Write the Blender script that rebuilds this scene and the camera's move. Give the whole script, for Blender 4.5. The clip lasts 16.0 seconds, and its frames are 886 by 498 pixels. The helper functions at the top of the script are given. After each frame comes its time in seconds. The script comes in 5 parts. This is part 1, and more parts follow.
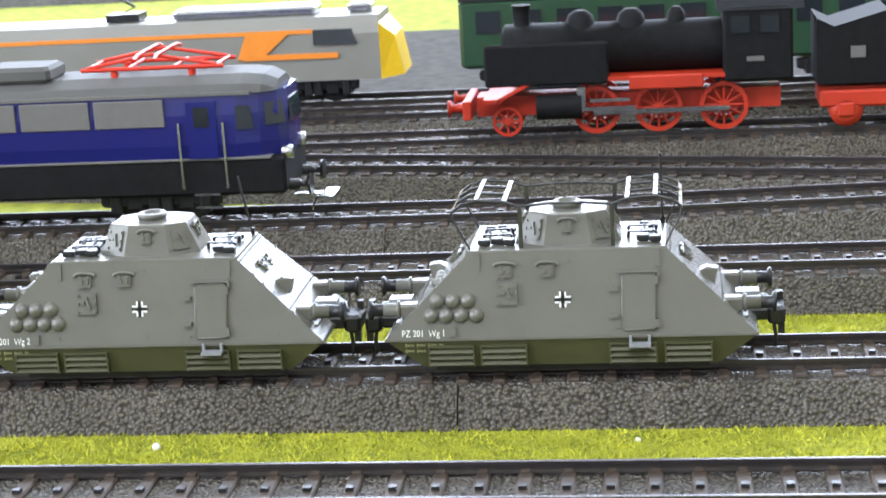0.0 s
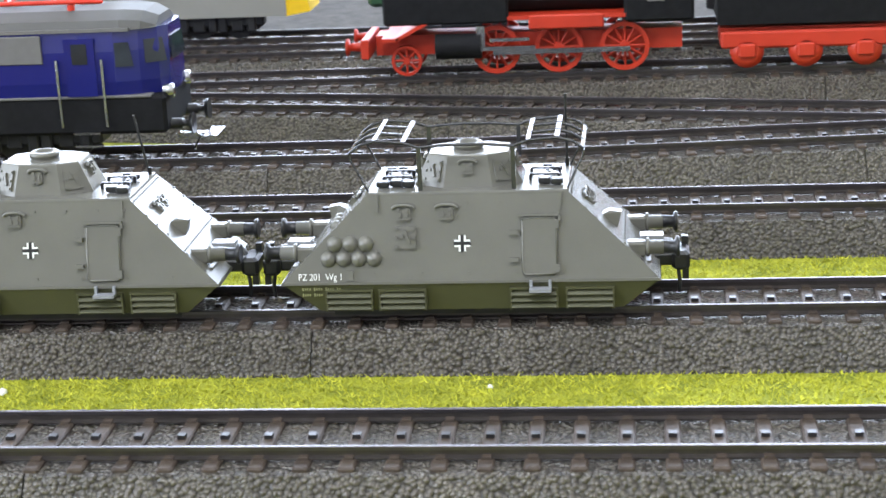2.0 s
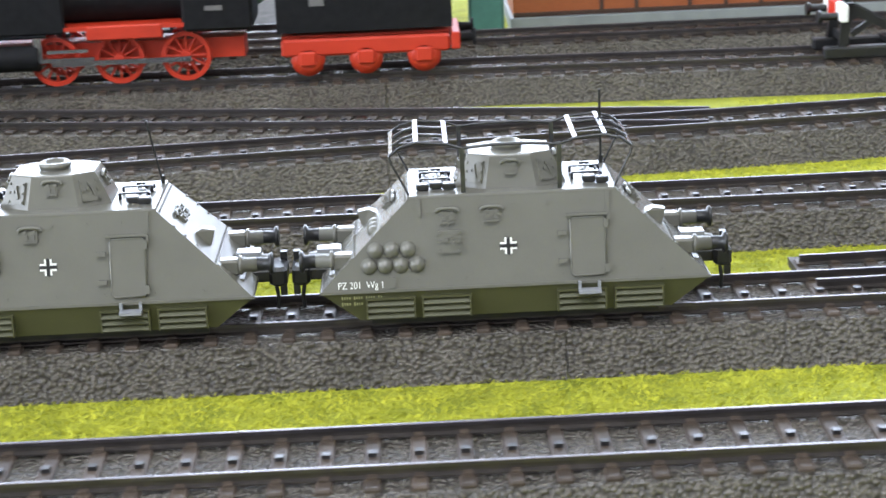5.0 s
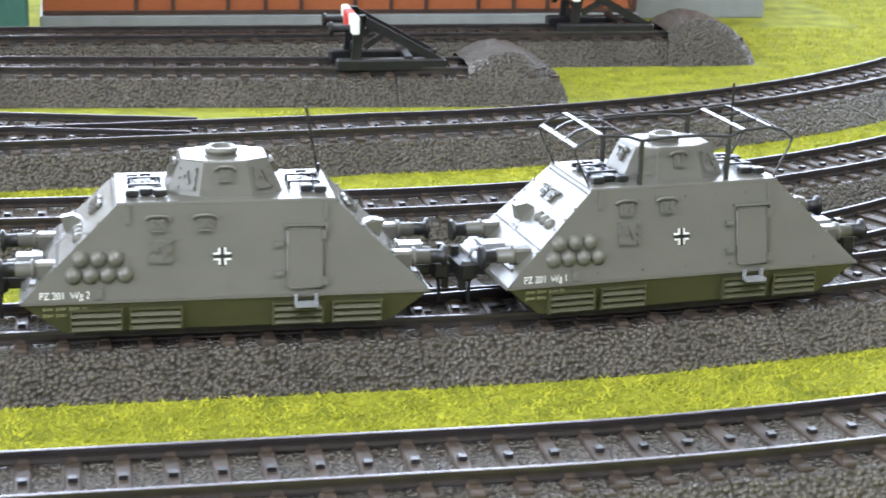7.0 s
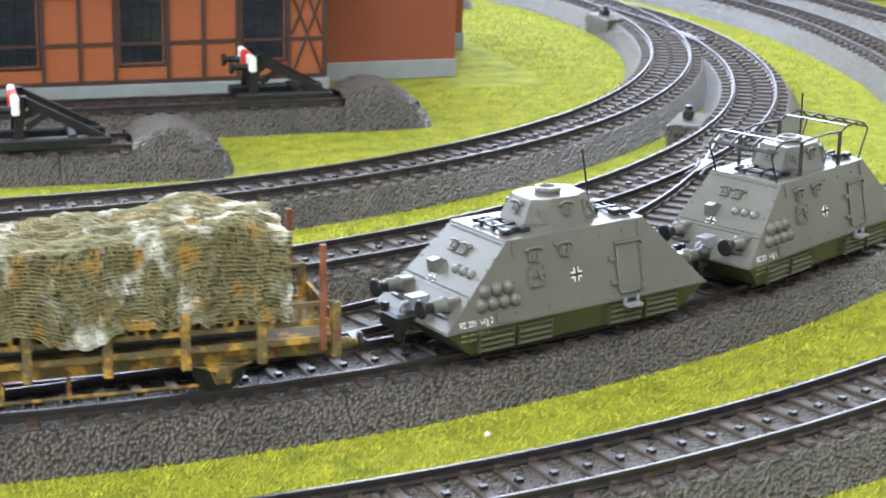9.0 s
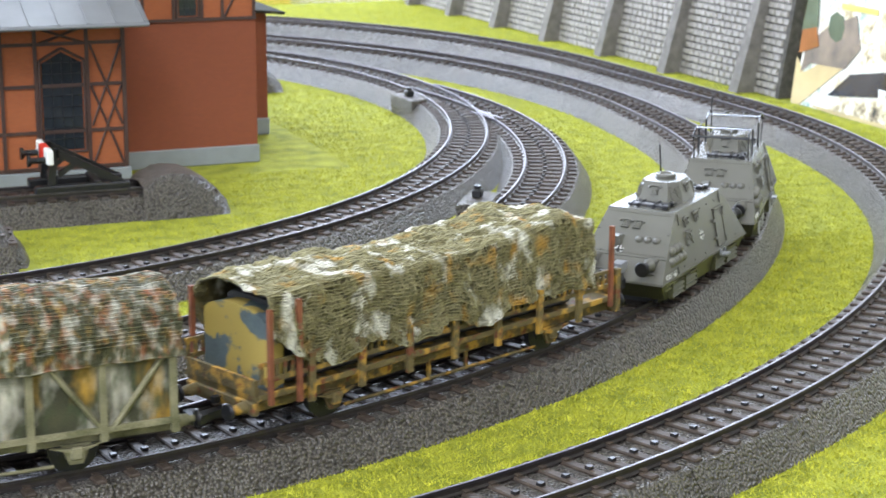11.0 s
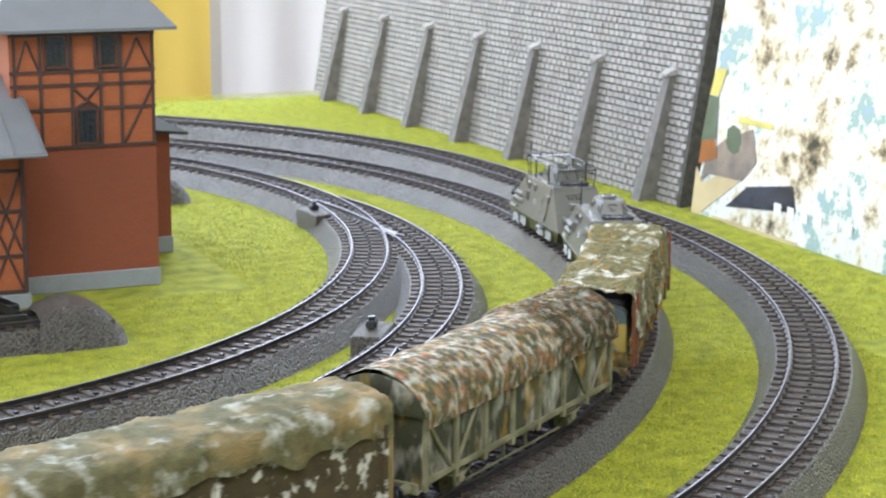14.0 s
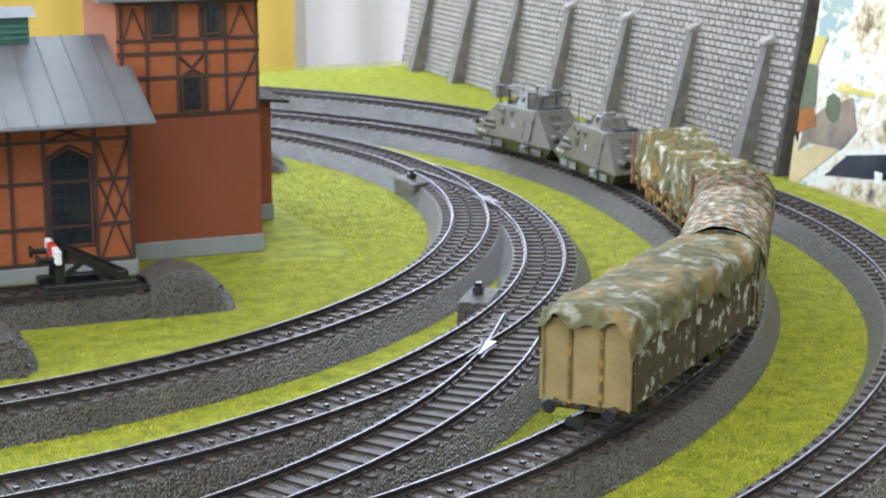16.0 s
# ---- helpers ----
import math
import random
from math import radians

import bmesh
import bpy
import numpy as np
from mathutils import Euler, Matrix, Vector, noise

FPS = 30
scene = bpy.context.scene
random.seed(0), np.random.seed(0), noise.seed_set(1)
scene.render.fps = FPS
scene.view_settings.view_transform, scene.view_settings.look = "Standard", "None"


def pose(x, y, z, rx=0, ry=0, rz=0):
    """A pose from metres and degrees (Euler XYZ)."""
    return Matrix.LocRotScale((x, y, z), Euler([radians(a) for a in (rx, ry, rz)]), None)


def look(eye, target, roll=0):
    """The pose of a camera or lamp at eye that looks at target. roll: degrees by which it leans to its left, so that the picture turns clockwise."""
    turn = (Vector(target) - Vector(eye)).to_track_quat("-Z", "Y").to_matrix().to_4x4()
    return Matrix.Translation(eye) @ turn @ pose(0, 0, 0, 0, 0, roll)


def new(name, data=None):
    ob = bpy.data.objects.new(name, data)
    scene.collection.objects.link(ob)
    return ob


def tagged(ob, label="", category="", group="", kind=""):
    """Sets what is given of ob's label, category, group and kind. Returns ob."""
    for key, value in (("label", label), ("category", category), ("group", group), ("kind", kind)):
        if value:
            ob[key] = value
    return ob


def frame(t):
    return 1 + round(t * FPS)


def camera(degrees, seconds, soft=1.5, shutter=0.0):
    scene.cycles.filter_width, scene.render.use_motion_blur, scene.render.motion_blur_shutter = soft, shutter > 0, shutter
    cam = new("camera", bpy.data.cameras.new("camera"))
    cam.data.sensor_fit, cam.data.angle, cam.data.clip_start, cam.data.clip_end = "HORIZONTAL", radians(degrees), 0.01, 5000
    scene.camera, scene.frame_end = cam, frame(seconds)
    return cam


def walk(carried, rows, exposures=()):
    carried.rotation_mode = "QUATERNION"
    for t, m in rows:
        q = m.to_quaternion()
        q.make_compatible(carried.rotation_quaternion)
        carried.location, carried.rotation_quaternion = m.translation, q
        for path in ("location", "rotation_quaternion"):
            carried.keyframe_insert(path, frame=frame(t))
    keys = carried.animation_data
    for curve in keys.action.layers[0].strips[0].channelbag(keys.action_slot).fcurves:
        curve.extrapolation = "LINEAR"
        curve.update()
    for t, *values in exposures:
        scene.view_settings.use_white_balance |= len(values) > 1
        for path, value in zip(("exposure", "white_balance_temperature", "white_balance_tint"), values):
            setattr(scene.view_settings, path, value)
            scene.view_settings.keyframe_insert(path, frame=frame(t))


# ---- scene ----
cam = camera(27.93, 16.0, shutter=0.3)
cam.data.dof.use_dof = True
cam.data.dof.focus_distance = 0.415
cam.data.dof.aperture_fstop = 74.0
walk(cam, [
    (0, look((0.0469, -0.3811, 0.1363), (-0.0852, 0.5773, -0.1169), -3.52)),
    (0.5, look((0.0492, -0.3774, 0.1343), (-0.0841, 0.5742, -0.1427), -2.79)),
    (1, look((0.0613, -0.3746, 0.1364), (-0.0743, 0.5754, -0.1451), -3.04)),
    (1.5, look((0.0655, -0.3691, 0.1344), (-0.0542, 0.5819, -0.1506), -3.13)),
    (2, look((0.0693, -0.3710, 0.1342), (-0.0433, 0.5800, -0.1535), -2.91)),
    (2.5, look((0.0741, -0.3756, 0.1347), (-0.0204, 0.5757, -0.1586), -2.49)),
    (3, look((0.0791, -0.3741, 0.1354), (-0.0122, 0.5767, -0.1606), -2.45)),
    (3.5, look((0.0872, -0.3756, 0.1324), (0.0100, 0.5767, -0.1627), -2.41)),
    (4, look((0.1013, -0.3771, 0.1367), (0.0419, 0.5748, -0.1639), -2.17)),
    (4.5, look((0.1206, -0.3731, 0.1365), (0.1166, 0.5804, -0.1647), -1.72)),
    (4.7, look((0.1283, -0.3679, 0.1356), (0.1282, 0.5872, -0.1608), -2.21)),
    (6.8, look((0.1967, -0.3487, 0.1346), (0.3799, 0.5867, -0.1677), 1.31)),
    (7, look((0.1994, -0.3475, 0.1344), (0.3937, 0.5866, -0.1652), 1.75)),
    (7.5, look((0.2172, -0.3485, 0.1366), (0.4478, 0.5776, -0.1619), 1.78)),
    (8, look((0.2347, -0.3554, 0.1405), (0.4917, 0.5651, -0.1541), 1.99)),
    (8.5, look((0.2502, -0.3641, 0.1437), (0.5165, 0.5554, -0.1454), 1.40)),
    (9, look((0.2538, -0.3734, 0.1530), (0.5364, 0.5437, -0.1282), 1.12)),
    (9.5, look((0.2651, -0.3911, 0.1647), (0.5690, 0.5271, -0.0893), 0.42)),
    (10, look((0.2775, -0.3999, 0.1645), (0.6085, 0.5116, -0.0797), 0.59)),
    (10.2, look((0.2680, -0.3971, 0.1617), (0.6242, 0.5047, -0.0831), 0.05)),
    (12.3, look((0.2803, -0.3974, 0.1723), (0.6452, 0.5024, -0.0669), 0.72)),
    (12.5, look((0.2821, -0.4046, 0.1823), (0.6538, 0.4927, -0.0557), 0.78)),
    (13, look((0.2881, -0.4105, 0.1930), (0.6778, 0.4826, -0.0316), 0.75)),
    (13.5, look((0.2882, -0.4119, 0.1931), (0.6872, 0.4801, -0.0195), 0.50)),
    (14, look((0.2844, -0.4066, 0.1927), (0.6812, 0.4870, -0.0171), 0.45)),
    (14.5, look((0.2806, -0.4025, 0.1871), (0.6629, 0.4967, -0.0256), 0.61)),
    (15, look((0.2753, -0.4061, 0.1866), (0.6456, 0.4963, -0.0340), 0.53)),
    (15.5, look((0.2740, -0.4037, 0.1818), (0.6371, 0.5017, -0.0388), 0.46)),
    (16, look((0.2701, -0.4033, 0.1898), (0.6292, 0.5028, -0.0342), 0.08)),
], [(0, 0.12), (8.5, 0.12), (12.5, 0.0), (13.5, -0.08), (15, -0.3), (16, -0.32)])

# ---- world, room light ----
world = bpy.data.worlds.new("world")
scene.world = world
world.use_nodes = True
world.node_tree.nodes["Background"].inputs[0].default_value = (0.85, 0.92, 1.0, 1)
world.node_tree.nodes["Background"].inputs[1].default_value = 0.09
scene.view_settings.exposure = 0.0


def area(name, at, target, sx, sy, power, col):
    d = bpy.data.lights.new(name, "AREA")
    d.shape, d.size, d.size_y, d.energy, d.color = "RECTANGLE", sx, sy, power, col
    ob = new(name, d)
    ob.matrix_world = look(at, target)
    return ob


area("window_light_back", (0.15, 1.66, 0.80), (0.1, -0.4, 0.25), 3.6, 1.0, 122, (0.82, 0.95, 1.20))
area("window_light_side", (-2.0, -0.8, 0.75), (0.2, 0.0, 0.0), 2.2, 1.3, 66, (0.86, 0.96, 1.12))
# Unseen fill lamp, added to brighten the sides that face the camera.
area("front_fill_light", (0.2, -1.1, 1.75), (0.3, 0.2, 0.0), 1.6, 0.9, 42, (0.93, 0.97, 1.05))

# ---- geometry helpers, lengths in millimetres ----
MM = 0.001


class Geo:
    def __init__(self):
        self.v, self.f, self.smooth = [], [], []

    def add(self, vs, fs, smooth=False):
        n = len(self.v)
        self.v += [tuple(p) for p in vs]
        self.f += [tuple(i + n for i in q) for q in fs]
        self.smooth += [smooth] * len(fs)
        return self

    def box(self, x, y, z, sx, sy, sz, m=None):
        c = [(x + i * sx / 2, y + j * sy / 2, z + k * sz / 2) for k in (-1, 1) for i, j in ((-1, -1), (1, -1), (1, 1), (-1, 1))]
        if m is not None:
            c = [tuple(m @ Vector(p)) for p in c]
        return self.add(c, [(3, 2, 1, 0), (4, 5, 6, 7), (0, 1, 5, 4), (1, 2, 6, 5), (2, 3, 7, 6), (3, 0, 4, 7)])

    def cbox(self, x, y, z, sx, sy, sz, b):
        """A box with chamfered edges."""
        hx, hy, hz = sx / 2, sy / 2, sz / 2
        rings = []
        for k, ins in ((-hz, b), (-hz + b, 0), (hz - b, 0), (hz, b)):
            a, d = hx - ins, hy - ins
            rings.append([(x + p, y + q, z + k) for p, q in ((-a + b, -d), (a - b, -d), (a, -d + b), (a, d - b), (a - b, d), (-a + b, d), (-a, d - b), (-a, -d + b))])
        return self.loft(rings)

    def loft(self, rings, cap=True, smooth=False, closed=True):
        n = len(rings[0])
        vs = [p for r in rings for p in r]
        fs = []
        for a in range(len(rings) - 1):
            for i in range(n if closed else n - 1):
                j = (i + 1) % n
                fs.append((a * n + i, a * n + j, (a + 1) * n + j, (a + 1) * n + i))
        self.add(vs, fs, smooth)
        if cap:
            self.add(rings[0], [tuple(range(n))[::-1]])
            self.add(rings[-1], [tuple(range(n))])
        return self

    def cyl(self, a, b, r, n=12, r2=None, smooth=True):
        a, b = Vector(a), Vector(b)
        d = (b - a).normalized()
        u = d.orthogonal().normalized()
        w = d.cross(u)
        r2 = r if r2 is None else r2
        rings = [[p + (u * math.cos(2 * math.pi * i / n) + w * math.sin(2 * math.pi * i / n)) * q for i in range(n)] for p, q in ((a, r), (b, r2))]
        return self.loft(rings, True, smooth)

    def lathe(self, base, axis, profile, n=16):
        """Rings of (distance along axis, radius)."""
        base, d = Vector(base), Vector(axis).normalized()
        u = d.orthogonal().normalized()
        w = d.cross(u)
        return self.loft([[base + d * h + (u * math.cos(2 * math.pi * i / n) + w * math.sin(2 * math.pi * i / n)) * r for i in range(n)] for h, r in profile], True, True)

    def tube(self, pts, r, n=5):
        pts = [Vector(p) for p in pts]
        rings = []
        for i, p in enumerate(pts):
            d = (pts[min(i + 1, len(pts) - 1)] - pts[max(i - 1, 0)]).normalized()
            u = d.cross(Vector((0.13, 0.2, 0.97))).normalized()
            w = d.cross(u)
            rings.append([p + (u * math.cos(2 * math.pi * k / n) + w * math.sin(2 * math.pi * k / n)) * r for k in range(n)])
        return self.loft(rings, True, True)

    def dome(self, c, nrm, r, h, n=12):
        nrm = Vector(nrm).normalized()
        return self.lathe(c, nrm, [(0, r), (h * 0.5, r * 0.87), (h * 0.85, r * 0.53), (h, 0.05 * r)], n)

    def extrude(self, poly, vec):
        """A flat outline pushed along vec."""
        return self.loft([[Vector(p) for p in poly], [Vector(p) + Vector(vec) for p in poly]])

    def mesh(self, name, mat=None):
        me = bpy.data.meshes.new(name)
        me.from_pydata([(x * MM, y * MM, z * MM) for x, y, z in self.v], [], self.f)
        me.polygons.foreach_set("use_smooth", self.smooth)
        bm = bmesh.new()
        bm.from_mesh(me)
        bmesh.ops.recalc_face_normals(bm, faces=bm.faces)
        bm.to_mesh(me)
        bm.free()
        if mat:
            me.materials.append(mat)
        return me


def part(name, geo, mat, parent=None, label="", kind=""):
    ob = new(name, geo.mesh(name, mat) if isinstance(geo, Geo) else geo)
    ob.parent = parent
    return tagged(ob, label, kind=kind)


def thing(name, label, category, group="", at=None, kind=""):
    ob = new(name)
    if at is not None:
        ob.matrix_basis = at
    return tagged(ob, label, category, group, kind)


def words(text, size, m, mat, name, parent):
    c = bpy.data.curves.new(name, "FONT")
    c.body, c.size, c.extrude = text, size * MM, 0.00002
    tmp = bpy.data.objects.new("tmp", c)
    scene.collection.objects.link(tmp)
    me = bpy.data.meshes.new_from_object(tmp.evaluated_get(bpy.context.evaluated_depsgraph_get()))
    bpy.data.objects.remove(tmp)
    me.transform(m)
    me.materials.clear()
    me.materials.append(mat)
    ob = new(name, me)
    ob.parent = parent
    return ob


# ---- materials ----
def mat(name, col, rough=0.6, metal=0.0, var=0.25, scale=300.0, bump=0.2, fine=2500.0, col2=None, spec=0.5, rand=0.0, coat=0.0, bdist=0.0003):
    m = bpy.data.materials.new(name)
    m.use_nodes = True
    nt = m.node_tree
    b = nt.nodes["Principled BSDF"]
    N, L = nt.nodes.new, nt.links.new
    tc = N("ShaderNodeTexCoord")
    n1, n2 = N("ShaderNodeTexNoise"), N("ShaderNodeTexNoise")
    n1.inputs["Scale"].default_value, n2.inputs["Scale"].default_value = scale, fine
    n1.inputs["Detail"].default_value, n2.inputs["Detail"].default_value = 4, 2
    L(tc.outputs["Object"], n1.inputs["Vector"])
    L(tc.outputs["Object"], n2.inputs["Vector"])
    add = N("ShaderNodeMath")
    add.operation = "MULTIPLY_ADD"
    L(n2.outputs[0], add.inputs[0])
    add.inputs[1].default_value = 0.4
    L(n1.outputs[0], add.inputs[2])
    ramp = N("ShaderNodeValToRGB")
    L(add.outputs[0], ramp.inputs[0])
    c2 = col2 or tuple(min(1, c * (1 + var)) for c in col)
    c1 = col if col2 else tuple(c * (1 - var) for c in col)
    ramp.color_ramp.elements[0].position, ramp.color_ramp.elements[1].position = 0.45, 0.95
    ramp.color_ramp.elements[0].color, ramp.color_ramp.elements[1].color = (*c1, 1), (*c2, 1)
    src = ramp.outputs[0]
    if rand:
        oi, mul, hsv = N("ShaderNodeObjectInfo"), N("ShaderNodeMapRange"), N("ShaderNodeHueSaturation")
        L(oi.outputs["Random"], mul.inputs[0])
        mul.inputs[3].default_value, mul.inputs[4].default_value = 1 - rand, 1 + rand
        L(mul.outputs[0], hsv.inputs["Value"])
        L(src, hsv.inputs["Color"])
        src = hsv.outputs[0]
    L(src, b.inputs["Base Color"])
    b.inputs["Roughness"].default_value, b.inputs["Metallic"].default_value = rough, metal
    b.inputs["Specular IOR Level"].default_value = spec
    b.inputs["Coat Weight"].default_value = coat
    if bump:
        bp = N("ShaderNodeBump")
        bp.inputs["Strength"].default_value, bp.inputs["Distance"].default_value = bump, bdist
        L(n2.outputs[0], bp.inputs["Height"])
        L(bp.outputs[0], b.inputs["Normal"])
    return m


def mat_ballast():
    """Moulded ballast: small rounded pebbles with a satin sheen, shade painted into the gaps."""
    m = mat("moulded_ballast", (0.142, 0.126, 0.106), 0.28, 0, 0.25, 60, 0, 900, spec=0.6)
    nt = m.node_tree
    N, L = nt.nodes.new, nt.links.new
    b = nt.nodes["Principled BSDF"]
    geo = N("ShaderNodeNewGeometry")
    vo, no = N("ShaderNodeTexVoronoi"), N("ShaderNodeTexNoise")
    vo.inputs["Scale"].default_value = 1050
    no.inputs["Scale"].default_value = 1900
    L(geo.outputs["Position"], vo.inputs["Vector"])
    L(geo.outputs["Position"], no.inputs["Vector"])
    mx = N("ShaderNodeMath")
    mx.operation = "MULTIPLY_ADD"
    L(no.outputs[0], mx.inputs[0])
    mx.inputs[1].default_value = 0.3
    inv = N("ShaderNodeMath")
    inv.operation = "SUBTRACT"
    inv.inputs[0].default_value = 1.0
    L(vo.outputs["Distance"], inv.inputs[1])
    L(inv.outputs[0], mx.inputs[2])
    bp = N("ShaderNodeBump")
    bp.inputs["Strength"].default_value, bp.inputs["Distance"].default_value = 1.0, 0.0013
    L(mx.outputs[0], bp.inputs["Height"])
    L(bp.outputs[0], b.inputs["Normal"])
    # Shade between the pebbles, multiplied into the base colour.
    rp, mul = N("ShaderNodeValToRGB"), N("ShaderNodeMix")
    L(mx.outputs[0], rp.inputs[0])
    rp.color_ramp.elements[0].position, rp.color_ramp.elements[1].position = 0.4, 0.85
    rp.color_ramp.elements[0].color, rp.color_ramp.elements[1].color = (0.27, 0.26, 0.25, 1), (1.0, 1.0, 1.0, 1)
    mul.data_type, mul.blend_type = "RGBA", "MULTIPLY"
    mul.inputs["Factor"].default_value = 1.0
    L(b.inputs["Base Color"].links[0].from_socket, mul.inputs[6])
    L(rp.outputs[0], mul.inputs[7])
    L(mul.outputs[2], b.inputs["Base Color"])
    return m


def mat_camo(name, base, spots, rough=0.85, scale=120.0, bump=0.6, fine=1800.0, soft=0.06, stretch=(1, 1, 1)):
    """Blotched paint: spots is a list of (colour, share, noise scale)."""
    m = mat(name, base, rough, 0, 0.35, scale, bump, fine, bdist=0.0006)
    nt = m.node_tree
    N, L = nt.nodes.new, nt.links.new
    b = nt.nodes["Principled BSDF"]
    tc = [n for n in nt.nodes if n.type == "TEX_COORD"][0]
    src = b.inputs["Base Color"].links[0].from_socket
    for i, (col, share, sc) in enumerate(spots):
        mp, no, rp, mixn = N("ShaderNodeMapping"), N("ShaderNodeTexNoise"), N("ShaderNodeValToRGB"), N("ShaderNodeMix")
        mp.inputs["Location"].default_value = (i * 3.7, i * 1.9, 0)
        mp.inputs["Scale"].default_value = stretch
        L(tc.outputs["Object"], mp.inputs[0])
        L(mp.outputs[0], no.inputs["Vector"])
        no.inputs["Scale"].default_value, no.inputs["Detail"].default_value = sc, 5
        L(no.outputs[0], rp.inputs[0])
        rp.color_ramp.elements[0].position, rp.color_ramp.elements[1].position = 1 - share - soft * 0.5, 1 - share + soft * 1.5
        mixn.data_type = "RGBA"
        L(rp.outputs[0], mixn.inputs["Factor"])
        L(src, mixn.inputs[6])
        mixn.inputs[7].default_value = (*col, 1)
        src = mixn.outputs[2]
    L(src, b.inputs["Base Color"])
    return m


def mat_bricks(name, c1, c2, mortar, bw, bh, gap=0.12, rough=0.75, bump=0.4):
    """Fine moulded courses, sizes in millimetres; u runs along the wall, v up."""
    m = mat(name, c1, rough, 0, 0.2, 40, 0)
    nt = m.node_tree
    N, L = nt.nodes.new, nt.links.new
    b = nt.nodes["Principled BSDF"]
    geo, sep, com, br = N("ShaderNodeNewGeometry"), N("ShaderNodeSeparateXYZ"), N("ShaderNodeCombineXYZ"), N("ShaderNodeTexBrick")
    L(geo.outputs["Position"], sep.inputs[0])
    su = N("ShaderNodeMath")
    L(sep.outputs[0], su.inputs[0])
    L(sep.outputs[1], su.inputs[1])
    L(su.outputs[0], com.inputs[0])
    L(sep.outputs[2], com.inputs[1])
    L(com.outputs[0], br.inputs["Vector"])
    br.inputs["Scale"].default_value = 1.0
    br.inputs["Brick Width"].default_value, br.inputs["Row Height"].default_value, br.inputs["Mortar Size"].default_value = bw * MM, bh * MM, gap * MM
    br.inputs["Color1"].default_value, br.inputs["Color2"].default_value, br.inputs["Mortar"].default_value = (*c1, 1), (*c2, 1), (*mortar, 1)
    L(br.outputs["Color"], b.inputs["Base Color"])
    bp = N("ShaderNodeBump")
    bp.inputs["Strength"].default_value, bp.inputs["Distance"].default_value = bump, 0.0002
    bp.invert = True
    L(br.outputs["Fac"], bp.inputs["Height"])
    L(bp.outputs[0], b.inputs["Normal"])
    return m


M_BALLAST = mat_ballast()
M_SLEEPER = mat("sleeper_brown", (0.056, 0.041, 0.031), 0.62, 0, 0.3, 400, 0.3, rand=0.22, spec=0.3)
M_RAIL = mat("rail_steel", (0.125, 0.115, 0.122), 0.40, 1.0, 0.2, 60, 0.05)
M_RAILSIDE = mat("rail_side", (0.085, 0.075, 0.070), 0.42, 0.8, 0.2, 200, 0.1)
M_STUD = mat("stud_steel", (0.022, 0.021, 0.022), 0.42, 0.2, 0.3)
M_TURF = mat("turf_mat", (0.16, 0.195, 0.013), 0.95, 0, 0.3, 110, 0.8, 1500, col2=(0.42, 0.43, 0.035), bdist=0.0015)
M_BLADE = mat("turf_fibre", (0.27, 0.30, 0.015), 0.85, 0, 0.3, 160, 0, 3000, col2=(0.62, 0.60, 0.05))
M_GREY = mat("field_grey_paint", (0.128, 0.124, 0.106), 0.27, 0, 0.06, 90, 0.09, 3500)
M_OLIVE = mat("olive_skirt_paint", (0.062, 0.062, 0.029), 0.45, 0, 0.08, 90, 0.12, 3500)
M_AERIAL = mat("aerial_metal", (0.055, 0.055, 0.06), 0.2, 0.4, 0.2, bump=0.0)
M_BLACK = mat("black_plastic", (0.012, 0.012, 0.013), 0.38, 0, 0.3, 300, 0.1)
M_LOCO = mat("matt_black_engine_paint", (0.009, 0.009, 0.010), 0.72, 0, 0.3, 300, 0.05, spec=0.15)
M_YARD = mat("dark_yard_gravel", (0.055, 0.050, 0.044), 0.9, 0, 0.4, 150, 0.6, 1100, spec=0.15, bdist=0.0006)
M_TOOL = mat("blackened_tool", (0.03, 0.03, 0.034), 0.3, 0.4, 0.3, 300, 0.1)
M_TOOLGREY = mat("tool_handle_grey", (0.30, 0.31, 0.33), 0.35, 0.2, 0.1)
M_WHITE = mat("white_print", (0.80, 0.80, 0.77), 0.5, 0, 0.04)
M_SMALLTEXT = mat("faded_print", (0.24, 0.24, 0.12), 0.5, 0, 0.1)
M_STEEL = mat("bright_steel", (0.55, 0.56, 0.58), 0.22, 1.0, 0.1)
M_WOODY = mat_camo("weathered_ochre_frame", (0.12, 0.09, 0.033), [((0.46, 0.26, 0.04), 0.46, 220), ((0.16, 0.045, 0.02), 0.40, 350)], 0.8, 200)
M_RUST = mat("rusty_stake", (0.20, 0.065, 0.03), 0.7, 0, 0.4, 250, 0.3)
M_DARKLOAD = mat("dark_crate", (0.05, 0.05, 0.052), 0.6, 0, 0.5, 200, 0.2)
M_NET = mat_camo("camouflage_net", (0.115, 0.10, 0.045), [((0.36, 0.20, 0.035), 0.40, 190), ((0.70, 0.68, 0.58), 0.42, 190)], 0.9, 260, 0.9, 1400, 0.07, (0.8, 0.8, 0.5))
M_NETSTRAND = mat_camo("net_strand", (0.23, 0.205, 0.10), [((0.46, 0.26, 0.05), 0.40, 190), ((0.80, 0.78, 0.68), 0.42, 190)], 0.9, 500, 0.2, 1800, 0.07, (0.8, 0.8, 0.5))
M_TARP = mat_camo("blotched_tarpaulin", (0.075, 0.075, 0.036), [((0.50, 0.29, 0.06), 0.42, 480), ((0.44, 0.15, 0.07), 0.42, 430), ((0.66, 0.64, 0.54), 0.44, 380)], 0.88, 200, 0.8, 1300, 0.16, (1.0, 0.65, 0.6))
